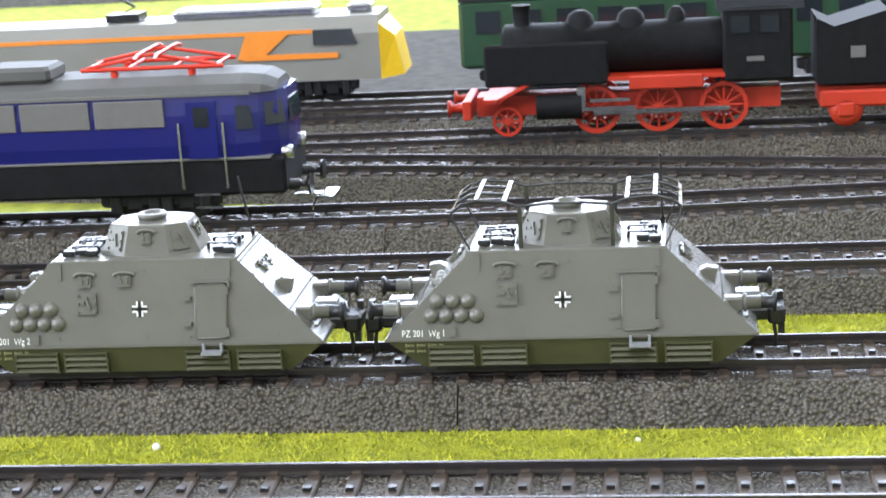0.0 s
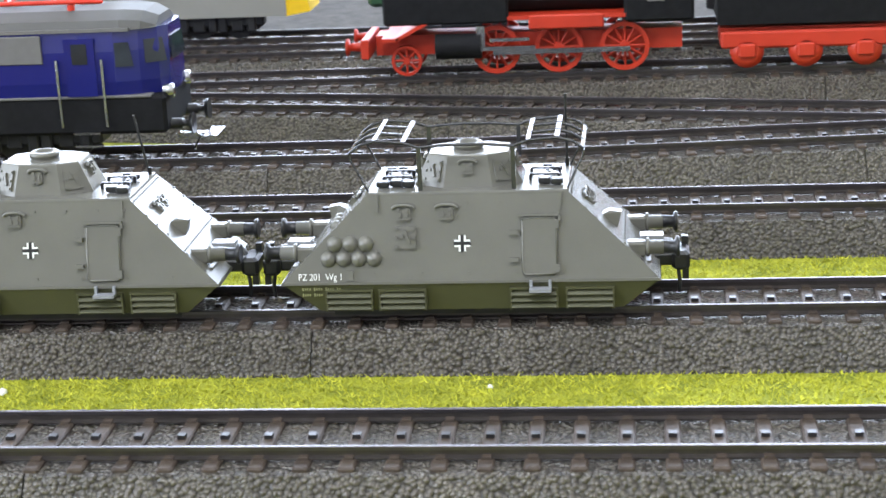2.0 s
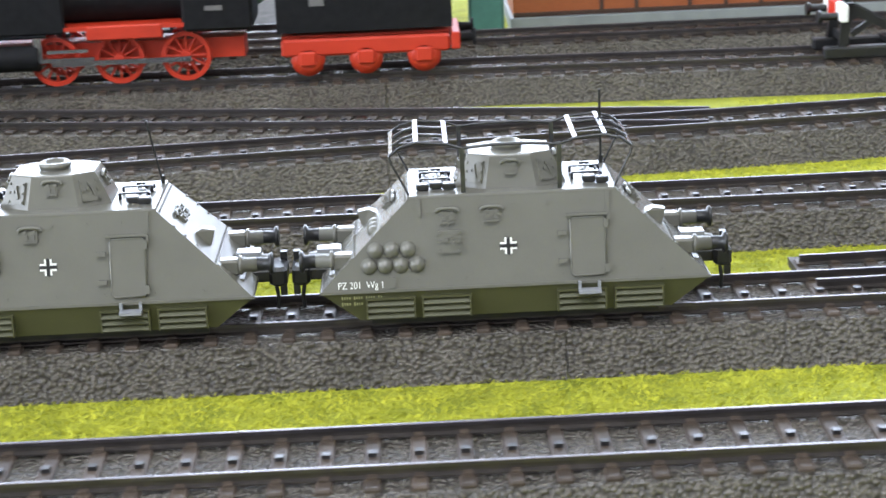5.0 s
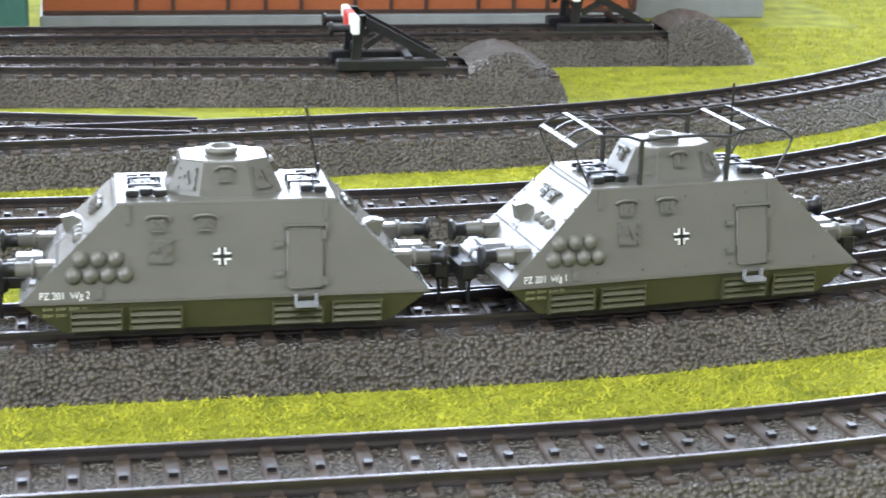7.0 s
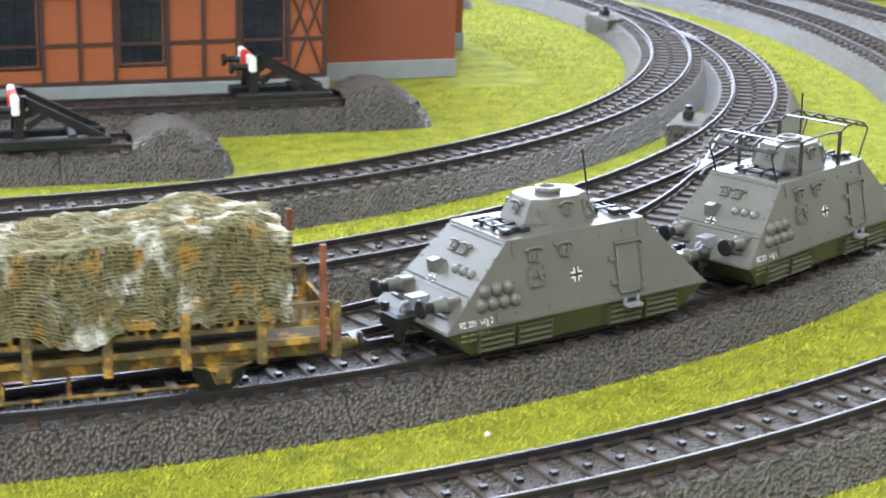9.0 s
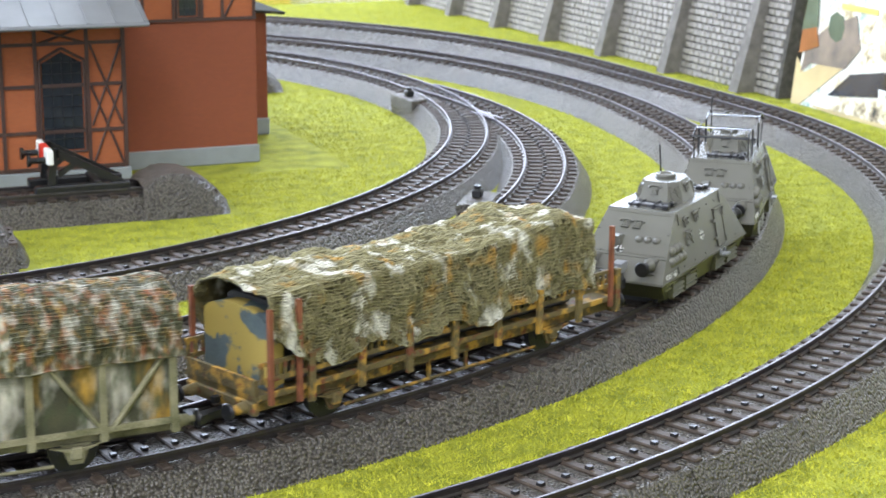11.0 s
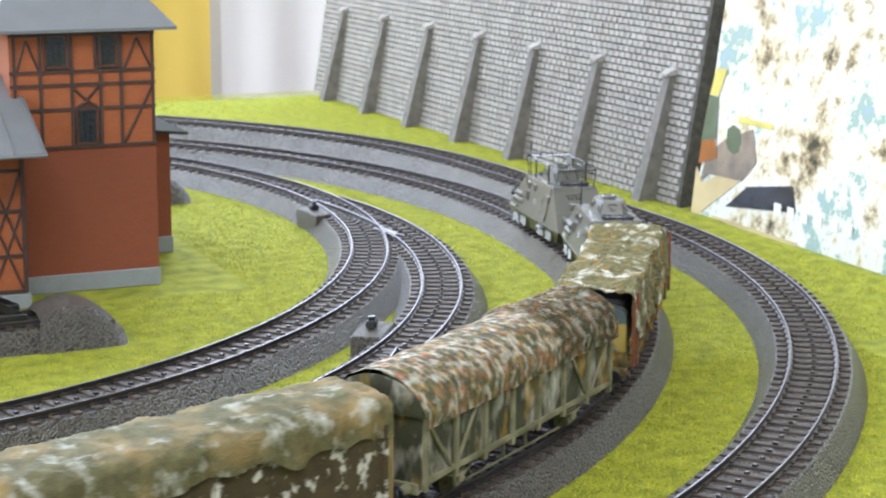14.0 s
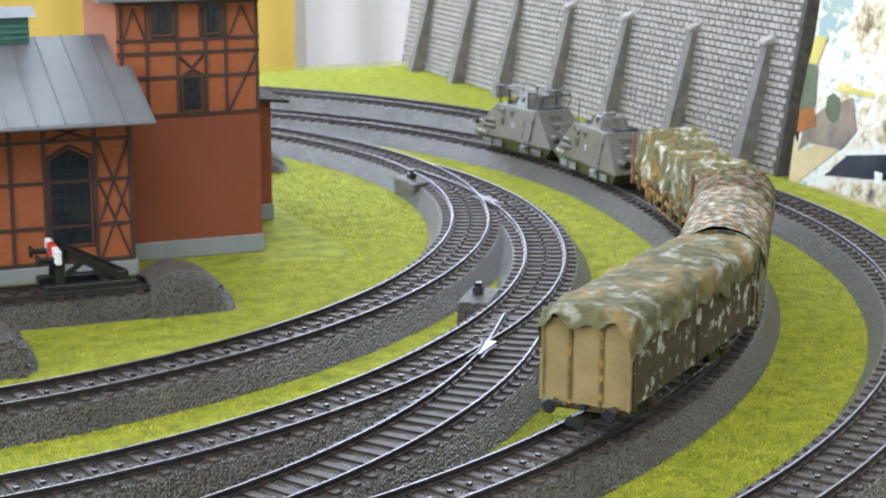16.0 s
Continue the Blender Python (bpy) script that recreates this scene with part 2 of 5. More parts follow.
M_TARPSIDE = mat_camo("blotched_plank_side", (0.045, 0.045, 0.022), [((0.55, 0.52, 0.43), 0.46, 170), ((0.66, 0.36, 0.03), 0.37, 120), ((0.05, 0.07, 0.03), 0.42, 330)], 0.85, 160, 0.4, 1800, 0.14, (1.0, 1.0, 0.5))
M_TARPPOST = mat("olive_ochre_post", (0.085, 0.085, 0.035), 0.8, 0, 0.4, 120, 0.3, col2=(0.32, 0.29, 0.18))
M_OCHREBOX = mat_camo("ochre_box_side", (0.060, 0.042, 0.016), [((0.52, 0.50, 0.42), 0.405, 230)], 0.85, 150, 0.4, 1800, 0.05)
M_OCHREROOF = mat_camo("olive_net_roof", (0.11, 0.10, 0.042), [((0.26, 0.18, 0.07), 0.46, 70), ((0.42, 0.42, 0.35), 0.40, 150)], 0.9, 200, 0.9, 1500, 0.1)
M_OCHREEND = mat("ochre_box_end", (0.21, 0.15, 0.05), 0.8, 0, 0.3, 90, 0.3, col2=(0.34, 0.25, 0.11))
M_CAMOEND = mat_camo("blue_grey_ochre_camouflage", (0.10, 0.135, 0.15), [((0.46, 0.34, 0.085), 0.52, 105)], 0.6, 100, 0.1, 1800, 0.015)
M_BLUE = mat("cobalt_blue_paint", (0.009, 0.012, 0.125), 0.22, 0, 0.06, 60, 0.02, coat=0.3)
M_SILVERROOF = mat("silver_grey_roof", (0.085, 0.083, 0.078), 0.7, 0.0, 0.1, 80, 0.1)
M_GRILLE = mat("pale_grille", (0.135, 0.13, 0.125), 0.5, 0, 0.08)
M_RED = mat("signal_red", (0.62, 0.035, 0.015), 0.35, 0, 0.1, 100, 0.05)
M_WHEELRED = mat("wheel_red", (0.46, 0.032, 0.012), 0.45, 0, 0.12, 100, 0.05)
M_GLASS = mat("dark_window_glass", (0.02, 0.025, 0.03), 0.08, 0, 0.3, 50, 0)
M_CREAM = mat("grey_cream_paint", (0.23, 0.225, 0.20), 0.4, 0, 0.06, 60, 0.02)
M_ORANGE = mat("orange_band", (0.80, 0.25, 0.03), 0.4, 0, 0.05)
M_YELLOW = mat("yellow_front", (0.85, 0.55, 0.02), 0.4, 0, 0.05)
M_GREEN = mat("bottle_green_paint", (0.02, 0.06, 0.03), 0.35, 0, 0.1)
M_TEAL = mat("teal_green_plastic", (0.06, 0.17, 0.13), 0.5, 0, 0.12)
M_BRICK = mat_bricks("orange_brick_infill", (0.36, 0.095, 0.027), (0.31, 0.080, 0.024), (0.30, 0.10, 0.04), 2.6, 0.9)
M_BRICKD = mat_bricks("red_brown_brick", (0.245, 0.062, 0.024), (0.225, 0.056, 0.022), (0.19, 0.055, 0.026), 2.6, 0.9)
M_TIMBER = mat("brown_timber", (0.055, 0.028, 0.022), 0.55, 0, 0.2, 200, 0.2)
M_PLINTH = mat("grey_plinth", (0.24, 0.26, 0.27), 0.6, 0, 0.12, 120, 0.2)
M_SLATE = mat("grey_roof_sheet", (0.155, 0.16, 0.165), 0.5, 0, 0.1, 70, 0.15)
# Darker and duller than the sheet of the other roofs.
M_DARKROOF = mat("dark_annex_roof", (0.045, 0.046, 0.036), 0.95, 0, 0.2, 80, 0.3, spec=0.1)
M_STONE = mat("cast_stone_grey", (0.33, 0.31, 0.285), 0.85, 0, 0.2, 90, 0.5, 1500, rand=0.10)
# Wall stone darkened: shade of the buttress sides is put into the colour.
M_PIER = mat("shaded_pier_stone", (0.17, 0.158, 0.143), 0.9, 0, 0.3, 160, 0.9, 900, bdist=0.0008)
M_STONEBACK = mat("stone_joint_dark", (0.08, 0.073, 0.066), 0.9, 0, 0.25, 120, 0.5)
M_FOAM = mat("dark_foam_edge", (0.07, 0.065, 0.055), 0.95, 0, 0.5, 250, 0.8)
M_PRINT_TAN = mat("print_tan", (0.52, 0.42, 0.24), 0.2, 0, 0.25, 25, 0, coat=0.6)
M_PRINT_DARK = mat("print_dark", (0.03, 0.035, 0.05), 0.2, 0, 0.5, 30, 0, coat=0.6)
M_PRINT_SLATE = mat("print_slate", (0.10, 0.10, 0.11), 0.2, 0, 0.5, 60, 0, col2=(0.32, 0.26, 0.22), coat=0.6)
M_PRINT_GREEN = mat("print_green", (0.09, 0.14, 0.11), 0.2, 0, 0.4, 40, 0, coat=0.6)
M_PRINT_YELLOW = mat("print_yellow", (0.60, 0.52, 0.16), 0.2, 0, 0.3, 40, 0, coat=0.6)
M_PRINT_RUST = mat("print_rust", (0.34, 0.12, 0.05), 0.2, 0, 0.4, 40, 0, coat=0.6)
M_CURT_Y = mat("yellow_curtain", (0.85, 0.62, 0.14), 0.9, 0, 0.06, 8, 0)
M_CURT_W = mat("white_curtain", (0.88, 0.86, 0.86), 0.9, 0, 0.03, 8, 0)
M_PLASTER = mat("white_plaster", (0.78, 0.76, 0.72), 0.9, 0, 0.04, 4, 0.05, 60)
M_FLOORWOOD = mat("room_floor", (0.25, 0.18, 0.12), 0.6, 0, 0.2, 5, 0.1, 50)
M_BOARD = mat("layout_board", (0.16, 0.10, 0.06), 0.7, 0, 0.2, 20, 0.1)

# ---- room and table ----
rm = Geo().box(0, 0, -760, 6200, 6200, 20)
tagged(part("floor", rm, M_FLOORWOOD), "brown wooden room floor under the layout", kind="structure")
tagged(part("ceiling", Geo().box(0, 0, 1900, 6200, 6200, 20), M_PLASTER), "plain white room ceiling", kind="structure")
for nm, x, y, sx, sy in (("wall_south", 0, -3000, 6200, 60), ("wall_east", 3000, 0, 60, 5940), ("wall_west", -3000, 0, 60, 5940), ("wall_north", 0, 3000, 6200, 60)):
    tagged(part(nm, Geo().box(x, y, 570, sx, sy, 2640), M_PLASTER), "plain white plastered room wall", kind="structure")

tagged(part("ground", Geo().box(-100, 210, -9, 2400, 1640, 18), M_TURF), "yellow-green turf mat on the layout board", kind="structure")
tagged(part("layout_board", Geo().box(-100, 210, -34, 2404, 1644, 31), M_BOARD), "brown wooden board edge under the turf", kind="structure")

tagged(part("yard_ground", Geo().box(-375, 470, 0.6, 1050, 290, 1.2), M_YARD), "dark grey ballasted yard ground", kind="structure")


def curtain(name, x0, x1, y, label, m, seed):
    rng = random.Random(seed)
    g, n = Geo(), 90
    xs = [x0 + (x1 - x0) * i / n for i in range(n + 1)]
    ph = rng.random() * 6
    ring = [(x, y + 16 * math.sin(x / 34 + ph) + 9 * math.sin(x / 13 + 2 * ph)) for x in xs]
    vs = [(a, b, z) for z in (-600, 270) for a, b in ring] + [(a, b + 2, z) for z in (-600, 270) for a, b in ring]
    k = n + 1
    fs = [(i, i + 1, k + i + 1, k + i) for i in range(n)] + [(2 * k + i, 3 * k + i, 3 * k + i + 1, 2 * k + i + 1) for i in range(n)]
    g.add(vs, fs, True)
    return tagged(part(name, g, m), label, "curtain")


curtain("curtain", -900, 872, 1560, "yellow fabric curtain hanging in folds behind the layout", M_CURT_Y, 3)
curtain("curtain", 876, 1900, 1570, "white fabric curtain hanging in folds behind the layout", M_CURT_W, 5)

# ---- track plan: (x, y, heading) by distance ----
XC, RD = 266.5, 436.7
SPACE, ZR, BW = 75.2, 11.4, 20.6


def course(x, y, heading, *segments):
    """A route of straights (length,) and left-hand curves (radius, degrees), each joining the last without a kink."""
    out, h = [], radians(heading)
    for seg in segments:
        if len(seg) == 1:
            x1, y1 = x + seg[0] * math.cos(h), y + seg[0] * math.sin(h)
            out.append(("line", x, y, x1, y1))
            x, y = x1, y1
        else:
            r, a = seg
            cx, cy = x - r * math.sin(h), y + r * math.cos(h)
            out.append(("arc", cx, cy, r, math.degrees(h), math.degrees(h) + a))
            h += radians(a)
            x, y = cx + r * math.sin(h), cy - r * math.cos(h)
    return out


def path_points(parts, step):
    """parts: ('line', x0, y0, x1, y1) or ('arc', cx, cy, r, a0, a1), degrees from the bottom, counter-clockwise."""
    out, rest = [], 0.0
    for p in parts:
        if p[0] == "line":
            _, x0, y0, x1, y1 = p
            ln, h = math.hypot(x1 - x0, y1 - y0), math.atan2(y1 - y0, x1 - x0)
            at = lambda d: (x0 + math.cos(h) * d, y0 + math.sin(h) * d, h)
        else:
            _, cx, cy, r, a0, a1 = p
            ln = r * radians(abs(a1 - a0))
            at = lambda d: (cx + r * math.sin(radians(a0) + d / r), cy - r * math.cos(radians(a0) + d / r), radians(a0) + d / r)
        d = rest
        while d < ln:
            out.append(at(d))
            d += step
        rest = d - ln
    return out


def sweep(parts, profile, step=12.0):
    """profile: outline points (offset to the right of the heading, height)."""
    g, rings = Geo(), []
    for x, y, h in path_points(parts, step):
        rings.append([(x + o * math.sin(h), y - o * math.cos(h), z) for o, z in profile])
    return g.loft(rings, True)


SLEEPER = Geo().cbox(0, 0, 8.35, 3.0, 27.5, 1.9, 0.35).mesh("sleeper", M_SLEEPER)
PITCH = 8.12


def railway(name, parts, label, low=0.0, pieces=False, seed=1, studs=True):
    """A track with its moulded roadbed, two rails, sleepers and centre studs."""
    tk = thing(name, label, "track", "layout tracks")
    bed = [(-BW, 0.05 - low), (-14.6, 8.2 - low), (-13.6, 8.5 - low), (13.6, 8.5 - low), (14.6, 8.2 - low), (BW, 0.05 - low)]
    line, per = path_points(parts, 4.0), 43
    for k in range(0, len(line) - 1, per):
        g, sec = Geo(), line[k:k + per + 1]
        rings = [[(x + o * math.sin(h), y - o * math.cos(h), z) for o, z in bed] for x, y, h in sec[:1] + sec[1:-1:3] + sec[-1:]]
        x, y, h = sec[-1]
        rings[-1] = [(p[0] - 0.35 * math.cos(h), p[1] - 0.35 * math.sin(h), p[2]) for p in rings[-1]]
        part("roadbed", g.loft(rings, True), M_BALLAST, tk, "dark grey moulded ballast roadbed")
    for o in (-8.7, 8.7):
        z = ZR - low
        head = [(o - 0.45, z - 0.75), (o - 0.45, z - 0.12), (o - 0.3, z), (o + 0.3, z), (o + 0.45, z - 0.12), (o + 0.45, z - 0.75)]
        web = [(o - 1.0, z - 2.4), (o - 1.0, z - 2.05), (o - 0.2, z - 1.75), (o - 0.2, z - 0.7), (o + 0.2, z - 0.7), (o + 0.2, z - 1.75), (o + 1.0, z - 2.05), (o + 1.0, z - 2.4)]
        r = part("rail", sweep(parts, head, 8), M_RAIL, tk, "polished steel rail head")
        part("rail_web", sweep(parts, web, 8), M_RAILSIDE, r, "darker rail web and foot")
    pts = path_points(parts, PITCH)
    rng = random.Random(seed)
    near = [p for p in pts if -260 < p[0]][:290] if pieces else []
    for x, y, h in near:
        s = new("sleeper", SLEEPER)
        s.parent = tk
        s.matrix_basis = Matrix.Translation((x * MM, y * MM, -low * MM)) @ Matrix.Rotation(h, 4, "Z")
    g, gs, gc = Geo(), Geo(), Geo()
    for p in pts:
        m = Matrix.Translation((p[0], p[1], -low)) @ Matrix.Rotation(p[2], 4, "Z")
        if p not in near:
            g.box(0, 0, 8.35, 3.0, 27.5, 1.9, m)
        if studs:
            gs.box(0, 0, 9.6, 1.5, 1.5, 1.0, m)
        for o in (-8.7, 8.7):
            gc.box(0, o, 9.45, 1.7, 3.4, 0.7, m)
    if g.v:
        part("sleeper", g, M_SLEEPER, tk, "dark brown moulded sleepers", "stuff")
    if gs.v:
        part("contact_stud", gs, M_STUD, tk, "small steel centre contact studs", "stuff")
    part("rail_fastening", gc, M_SLEEPER, tk, "small brown rail fastenings", "stuff")
    return tk


R1, R2, R3 = 360.0, RD, RD + SPACE
TRAIN_BEND, TRAIN_STRAIGHT = 81.8, 28.5
OUTER = course(-900.7, -SPACE, 0, (900.7 + XC,), (R3, 51.3), (R2, 41.3), (160.7,), (R2, 87.4), (900,))
TRAIN = course(-862, 0, 0, (862 + XC,), (R2, TRAIN_BEND), (TRAIN_STRAIGHT,), (R2, 180 - TRAIN_BEND), (900,))
LEAD = course(-900, 142, 0, (920,), (0.1,)) + [("line", 20, 142, 277.3, 163.5)] + course(277.3, 164.5, 0.8, (349.0, 66), (336.0, 34), (R1, 80), (700,))
INNER = course(-900, 79.9, 0, (1160.7,), (R1, 41.8), (12.1,), (R1, 46.5), (354.0, 14))
CROSSOVER = course(226.2, 12.0, 0, (R1, 58), (30.0,))
railway("outer_track", OUTER, "outer model railway track curving round the layout", pieces=True, seed=2)
railway("train_track", TRAIN, "second track that carries the armoured train", pieces=True, seed=3)
railway("yard_lead_track", LEAD, "inner curved track leading into the yard", pieces=True, seed=4)
railway("inner_track", INNER, "inner track joining the yard lead at a turnout", low=0.12, pieces=True, seed=5)
railway("crossover_track", CROSSOVER, "crossover track linking two tracks on the curve", low=0.24, seed=6, studs=False)
railway("siding_track", [("line", -900, 257, 170, 257), ("line", 170, 257, 360, 246)], "yard siding ending at a buffer stop", seed=7)
railway("siding_track", [("line", -900, 313, 450, 311)], "rear yard siding ending at a buffer stop", seed=8)
railway("ladder_track", [("line", -330, 257, -40, 214), ("line", -40, 214, 235, 163)], "diagonal yard ladder track with turnouts", low=0.2, seed=9)

# ---- armoured wagons ----
HULL = [(12.5, 32.3, 13.0), (19.2, 40.2, 15.0), (37.5, 21.3, 11.2)]  # height, half length, half width


def side_y(z):
    return 15.0 + (z - 19.2) * (11.2 - 15.0) / (37.5 - 19.2)


def end_x(z):
    return 40.2 + (z - 19.2) * (21.3 - 40.2) / (37.5 - 19.2)


def ring(z, a, b):
    return [(-a, -b, z), (a, -b, z), (a, b, z), (-a, b, z)]


def on_side(x, z, sgn, lift=0.0):
    """The frame of a point on the sloping side: x along, y up the slope, z outwards."""
    sl = math.atan2(15.0 - 11.2, 37.5 - 19.2)
    y = -sgn * (side_y(z) + lift)
    if sgn > 0:
        r = Matrix(((1, 0, 0, 0), (0, math.sin(sl), -math.cos(sl), 0), (0, math.cos(sl), math.sin(sl), 0), (0, 0, 0, 1)))
    else:
        r = Matrix(((-1, 0, 0, 0), (0, -math.sin(sl), math.cos(sl), 0), (0, math.cos(sl), math.sin(sl), 0), (0, 0, 0, 1)))
    return Matrix.Translation((x if sgn > 0 else -x, y, z)) @ r


def on_end(v, y, sgn):
    """The frame on the sloping end at share v of its height: x across, y up the slope, z outwards."""
    z = 19.2 + v * 18.3
    sl = math.atan2(18.3, 18.2)
    x = sgn * end_x(z)
    up = Vector((-sgn * math.cos(sl), 0, math.sin(sl)))
    out = Vector((sgn * math.sin(sl), 0, math.cos(sl)))
    ac = up.cross(out)
    r = Matrix(((ac.x, up.x, out.x, 0), (ac.y, up.y, out.y, 0), (ac.z, up.z, out.z, 0), (0, 0, 0, 1)))
    return Matrix.Translation((x, y, z)) @ r


def bx(g, m, x, y, z, sx, sy, sz):
    return g.box(x, y, z, sx, sy, sz, m)


def hatch(g, m, w=4.6, h=4.2):
    bx(g, m, 0, 0, 0.3, w, h, 0.6)
    k = w / 2 + 0.8
    g.tube([tuple(m @ Vector(p)) for p in ((-k, h / 2 + 0.1, 0.4), (-k * 0.8, h / 2 + 0.55, 0.5), (-k * 0.4, h / 2 + 0.75, 0.55), (k * 0.4, h / 2 + 0.75, 0.55), (k * 0.8, h / 2 + 0.55, 0.5), (k, h / 2 + 0.1, 0.4))], 0.4, 6)
    for i in (-0.22, 0.22):
        bx(g, m, i * w, -0.05, 0.75, w * 0.2, 1.0, 0.6)
    bx(g, m, 0, -h / 2 + 0.15, 0.65, w * 0.9, 0.4, 0.6)
    for i in (-0.3, 0.3):
        bx(g, m, i * w, h / 2 - 0.1, 0.75, 0.5, 0.6, 0.4)


def port_plate(g, m):
    bx(g, m, 0, 0, 0.25, 6.4, 6.6, 0.5)
    bx(g, m @ Matrix.Rotation(0.35, 4, "Z"), 0.6, -0.5, 0.75, 0.7, 3.0, 0.6)
    bx(g, m, -0.9, 0.4, 0.7, 1.0, 1.0, 0.5)
    bx(g, m, 0, 1.7, 0.75, 1.2, 1.0, 0.7)
    for i in (-2.6, 2.6):
        for j in (-2.6, 0, 2.6):
            bx(g, m, i, j, 0.65, 0.75, 0.75, 0.45)


def rivets(g, m, pts):
    for x, y in pts:
        bx(g, m, x, y, 0.1, 0.5, 0.5, 0.35)


def armoured_wagon(label, text, frame_aerial, lean=0.0):
    w = thing("armoured_wagon", label, "railway wagon", "armoured train")
    up = part("upper_hull", Geo().loft([ring(*HULL[1]), ring(*HULL[2])]), M_GREY, w, "field grey sloping armour plates")
    part("roof_plate", Geo().loft([ring(37.5, 21.4, 11.3), ring(37.95, 21.2, 11.1)]), M_GREY, w)
    part("skirt", Geo().loft([ring(*HULL[0]), ring(19.15, 40.1, 14.9)]), M_OLIVE, w, "olive lower skirt")
    part("waist_strip", Geo().loft([ring(18.9, 40.35, 15.15), ring(19.5, 40.1, 15.1)]), M_GREY, w)
    part("underframe", Geo().box(0, 0, 12.0, 60, 20, 3), M_BLACK, w, "black underframe")
    for s in (1, -1):
        for k, x in enumerate((-25.8, -14.3, 13.6, 25.4)):
            g = Geo()
            m = Matrix.Translation((x * s, -s * 14.0, 15.6))
            bx(g, m, 0, 0, -0.4, 10.2, 0.9, 4.4)
            for xx in (-4.9, 4.9):
                bx(g, m, xx, -s * 0.8, -0.4, 0.4, 0.9, 4.4)
            bx(g, m, 0, -s * 0.8, 1.9, 10.2, 0.9, 0.4)
            for j in range(3):
                g.box(0, 0, 0, 9.5, 1.5, 0.4, m @ Matrix.Translation((0, -s * 0.8, 0.9 - j * 1.35)) @ Matrix.Rotation(s * radians(42), 4, "X"))
            part("louvre_panel", g, M_OLIVE, w)
        g = Geo()
        m = on_side(15.1, 26.4, s)
        bx(g, m, 0, 0, 0.2, 7.0, 12.0, 0.4)
        rim = [(-3.0, -6.0), (3.0, -6.0), (3.6, -5.4), (3.6, 5.4), (3.0, 6.0), (-3.0, 6.0), (-3.6, 5.4), (-3.6, -5.4), (-3.0, -6.0)]
        g.tube([tuple(m @ Vector((a, b, 0.4))) for a, b in rim], 0.26, 6)
        bx(g, m, 4.3, 5.9, 0.5, 0.5, 1.2, 1.0)
        bx(g, m, 0, 6.6, 0.5, 8.6, 0.55, 1.0)
        d = part("door", g, M_GREY, w, "hinged side door in field grey")
        gh = Geo()
        for yy in (4.6, -4.6):
            bx(gh, m, 3.7, yy, 0.6, 0.9, 1.8, 1.0)
        for yy in (3.0, -2.8):
            bx(gh, m, -5.3, yy, 0.5, 1.8, 0.9, 1.0)
        part("hinge", gh, M_GREY, d)
        gs = Geo()
        m2 = Matrix.Translation((15.1 * s, -s * 15.6, 17.6))
        bx(gs, m2, 0, -s * 0.6, 0, 4.6, 2.4, 0.6)
        for xx in (-2.0, 2.0):
            bx(gs, m2, xx, 0.2 * s, 0.9, 0.6, 0.8, 1.8)
        part("door_step", gs, M_TOOLGREY, w, "pale grey door step")
        for x, z in ((-4.4, 33.4), (-13.5, 33.4)):
            g = Geo()
            hatch(g, on_side(x, z, s), 3.1, 2.3)
            part("vision_hatch", g, M_GREY, w)
        g = Geo()
        port_plate(g, on_side(-13.2, 28.6, s) @ Matrix.Diagonal((0.72, 0.72, 1.3, 1)))
        part("gun_port_plate", g, M_GREY, w)
        for i in range(7):
            x, z = (-29.9 + 3.27 * i, 24.3) if i < 4 else (-28.5 + 3.35 * (i - 4), 27.4)
            m = on_side(x, z, s)
            g = Geo()
            n = (m.to_3x3() @ Vector((0, 0, 1)))
            g.dome(m.translation, n, 1.75, 1.45, 14)
            part("dome", g, M_GREY, w)
        g = Geo()
        rivets(g, on_side(0, 21.0, s), [(x, 0) for x in (-30, -20, -10, 0, 10, 20, 30)])
        rivets(g, on_side(0, 35.4, s), [(x, 0) for x in (-20, -14, -7, 0, 7, 14, 20)])
        bx(g, on_side(-19.3, 35.6, s), 0, 0, 0.2, 0.9, 3.6, 0.5)
        bx(g, on_side(19.3, 35.6, s), 0, 0, 0.2, 0.9, 3.6, 0.5)
        bx(g, on_side(-25.3, 20.9, s), 0, 0, 0.3, 1.5, 2.0, 0.6)
        part("rivet_row", g, M_GREY, w)
        # cross: white arms with a black bar
        m = on_side(-1.2, 27.2, s, 0.06)
        gw, gb = Geo(), Geo()
        bx(gw, m, 0, 0, 0.02, 3.4, 1.55, 0.06)
        bx(gw, m, 0, 0, 0.02, 1.55, 3.4, 0.06)
        bx(gb, m, 0, 0, 0.06, 3.6, 0.7, 0.1)
        bx(gb, m, 0, 0, 0.06, 0.7, 3.6, 0.1)
        cr = part("cross_marking", gw, M_WHITE, w, "white-edged black cross marking")
        part("cross_bar", gb, M_BLACK, cr)
        sc = Matrix.Diagonal((MM, MM, MM, 1))
        m = on_side(-36.5 if s > 0 else -36.5, 19.95, s, 0.13)
        words(text, 2.05, Matrix.Translation(m.translation * MM) @ m.to_3x3().to_4x4() @ Matrix.Diagonal((0.82, 1, 1, 1)), M_WHITE, "lettering", w)
        g = Geo()
        m = Matrix.Translation((-31.5 * s, -s * 14.72, 17.9))
        for j, ln in ((0, 8.5), (-1.3, 4.6)):
            for q in range(int(ln / 0.5)):
                if q % 5 != 4:
                    bx(g, m, s * (q * 0.5 - 4.2), 0, j, 0.26, 0.1, 0.75 if q % 5 == 0 else 0.5)
        part("small_lettering", g, M_SMALLTEXT, w, "two pale lines of small lettering")
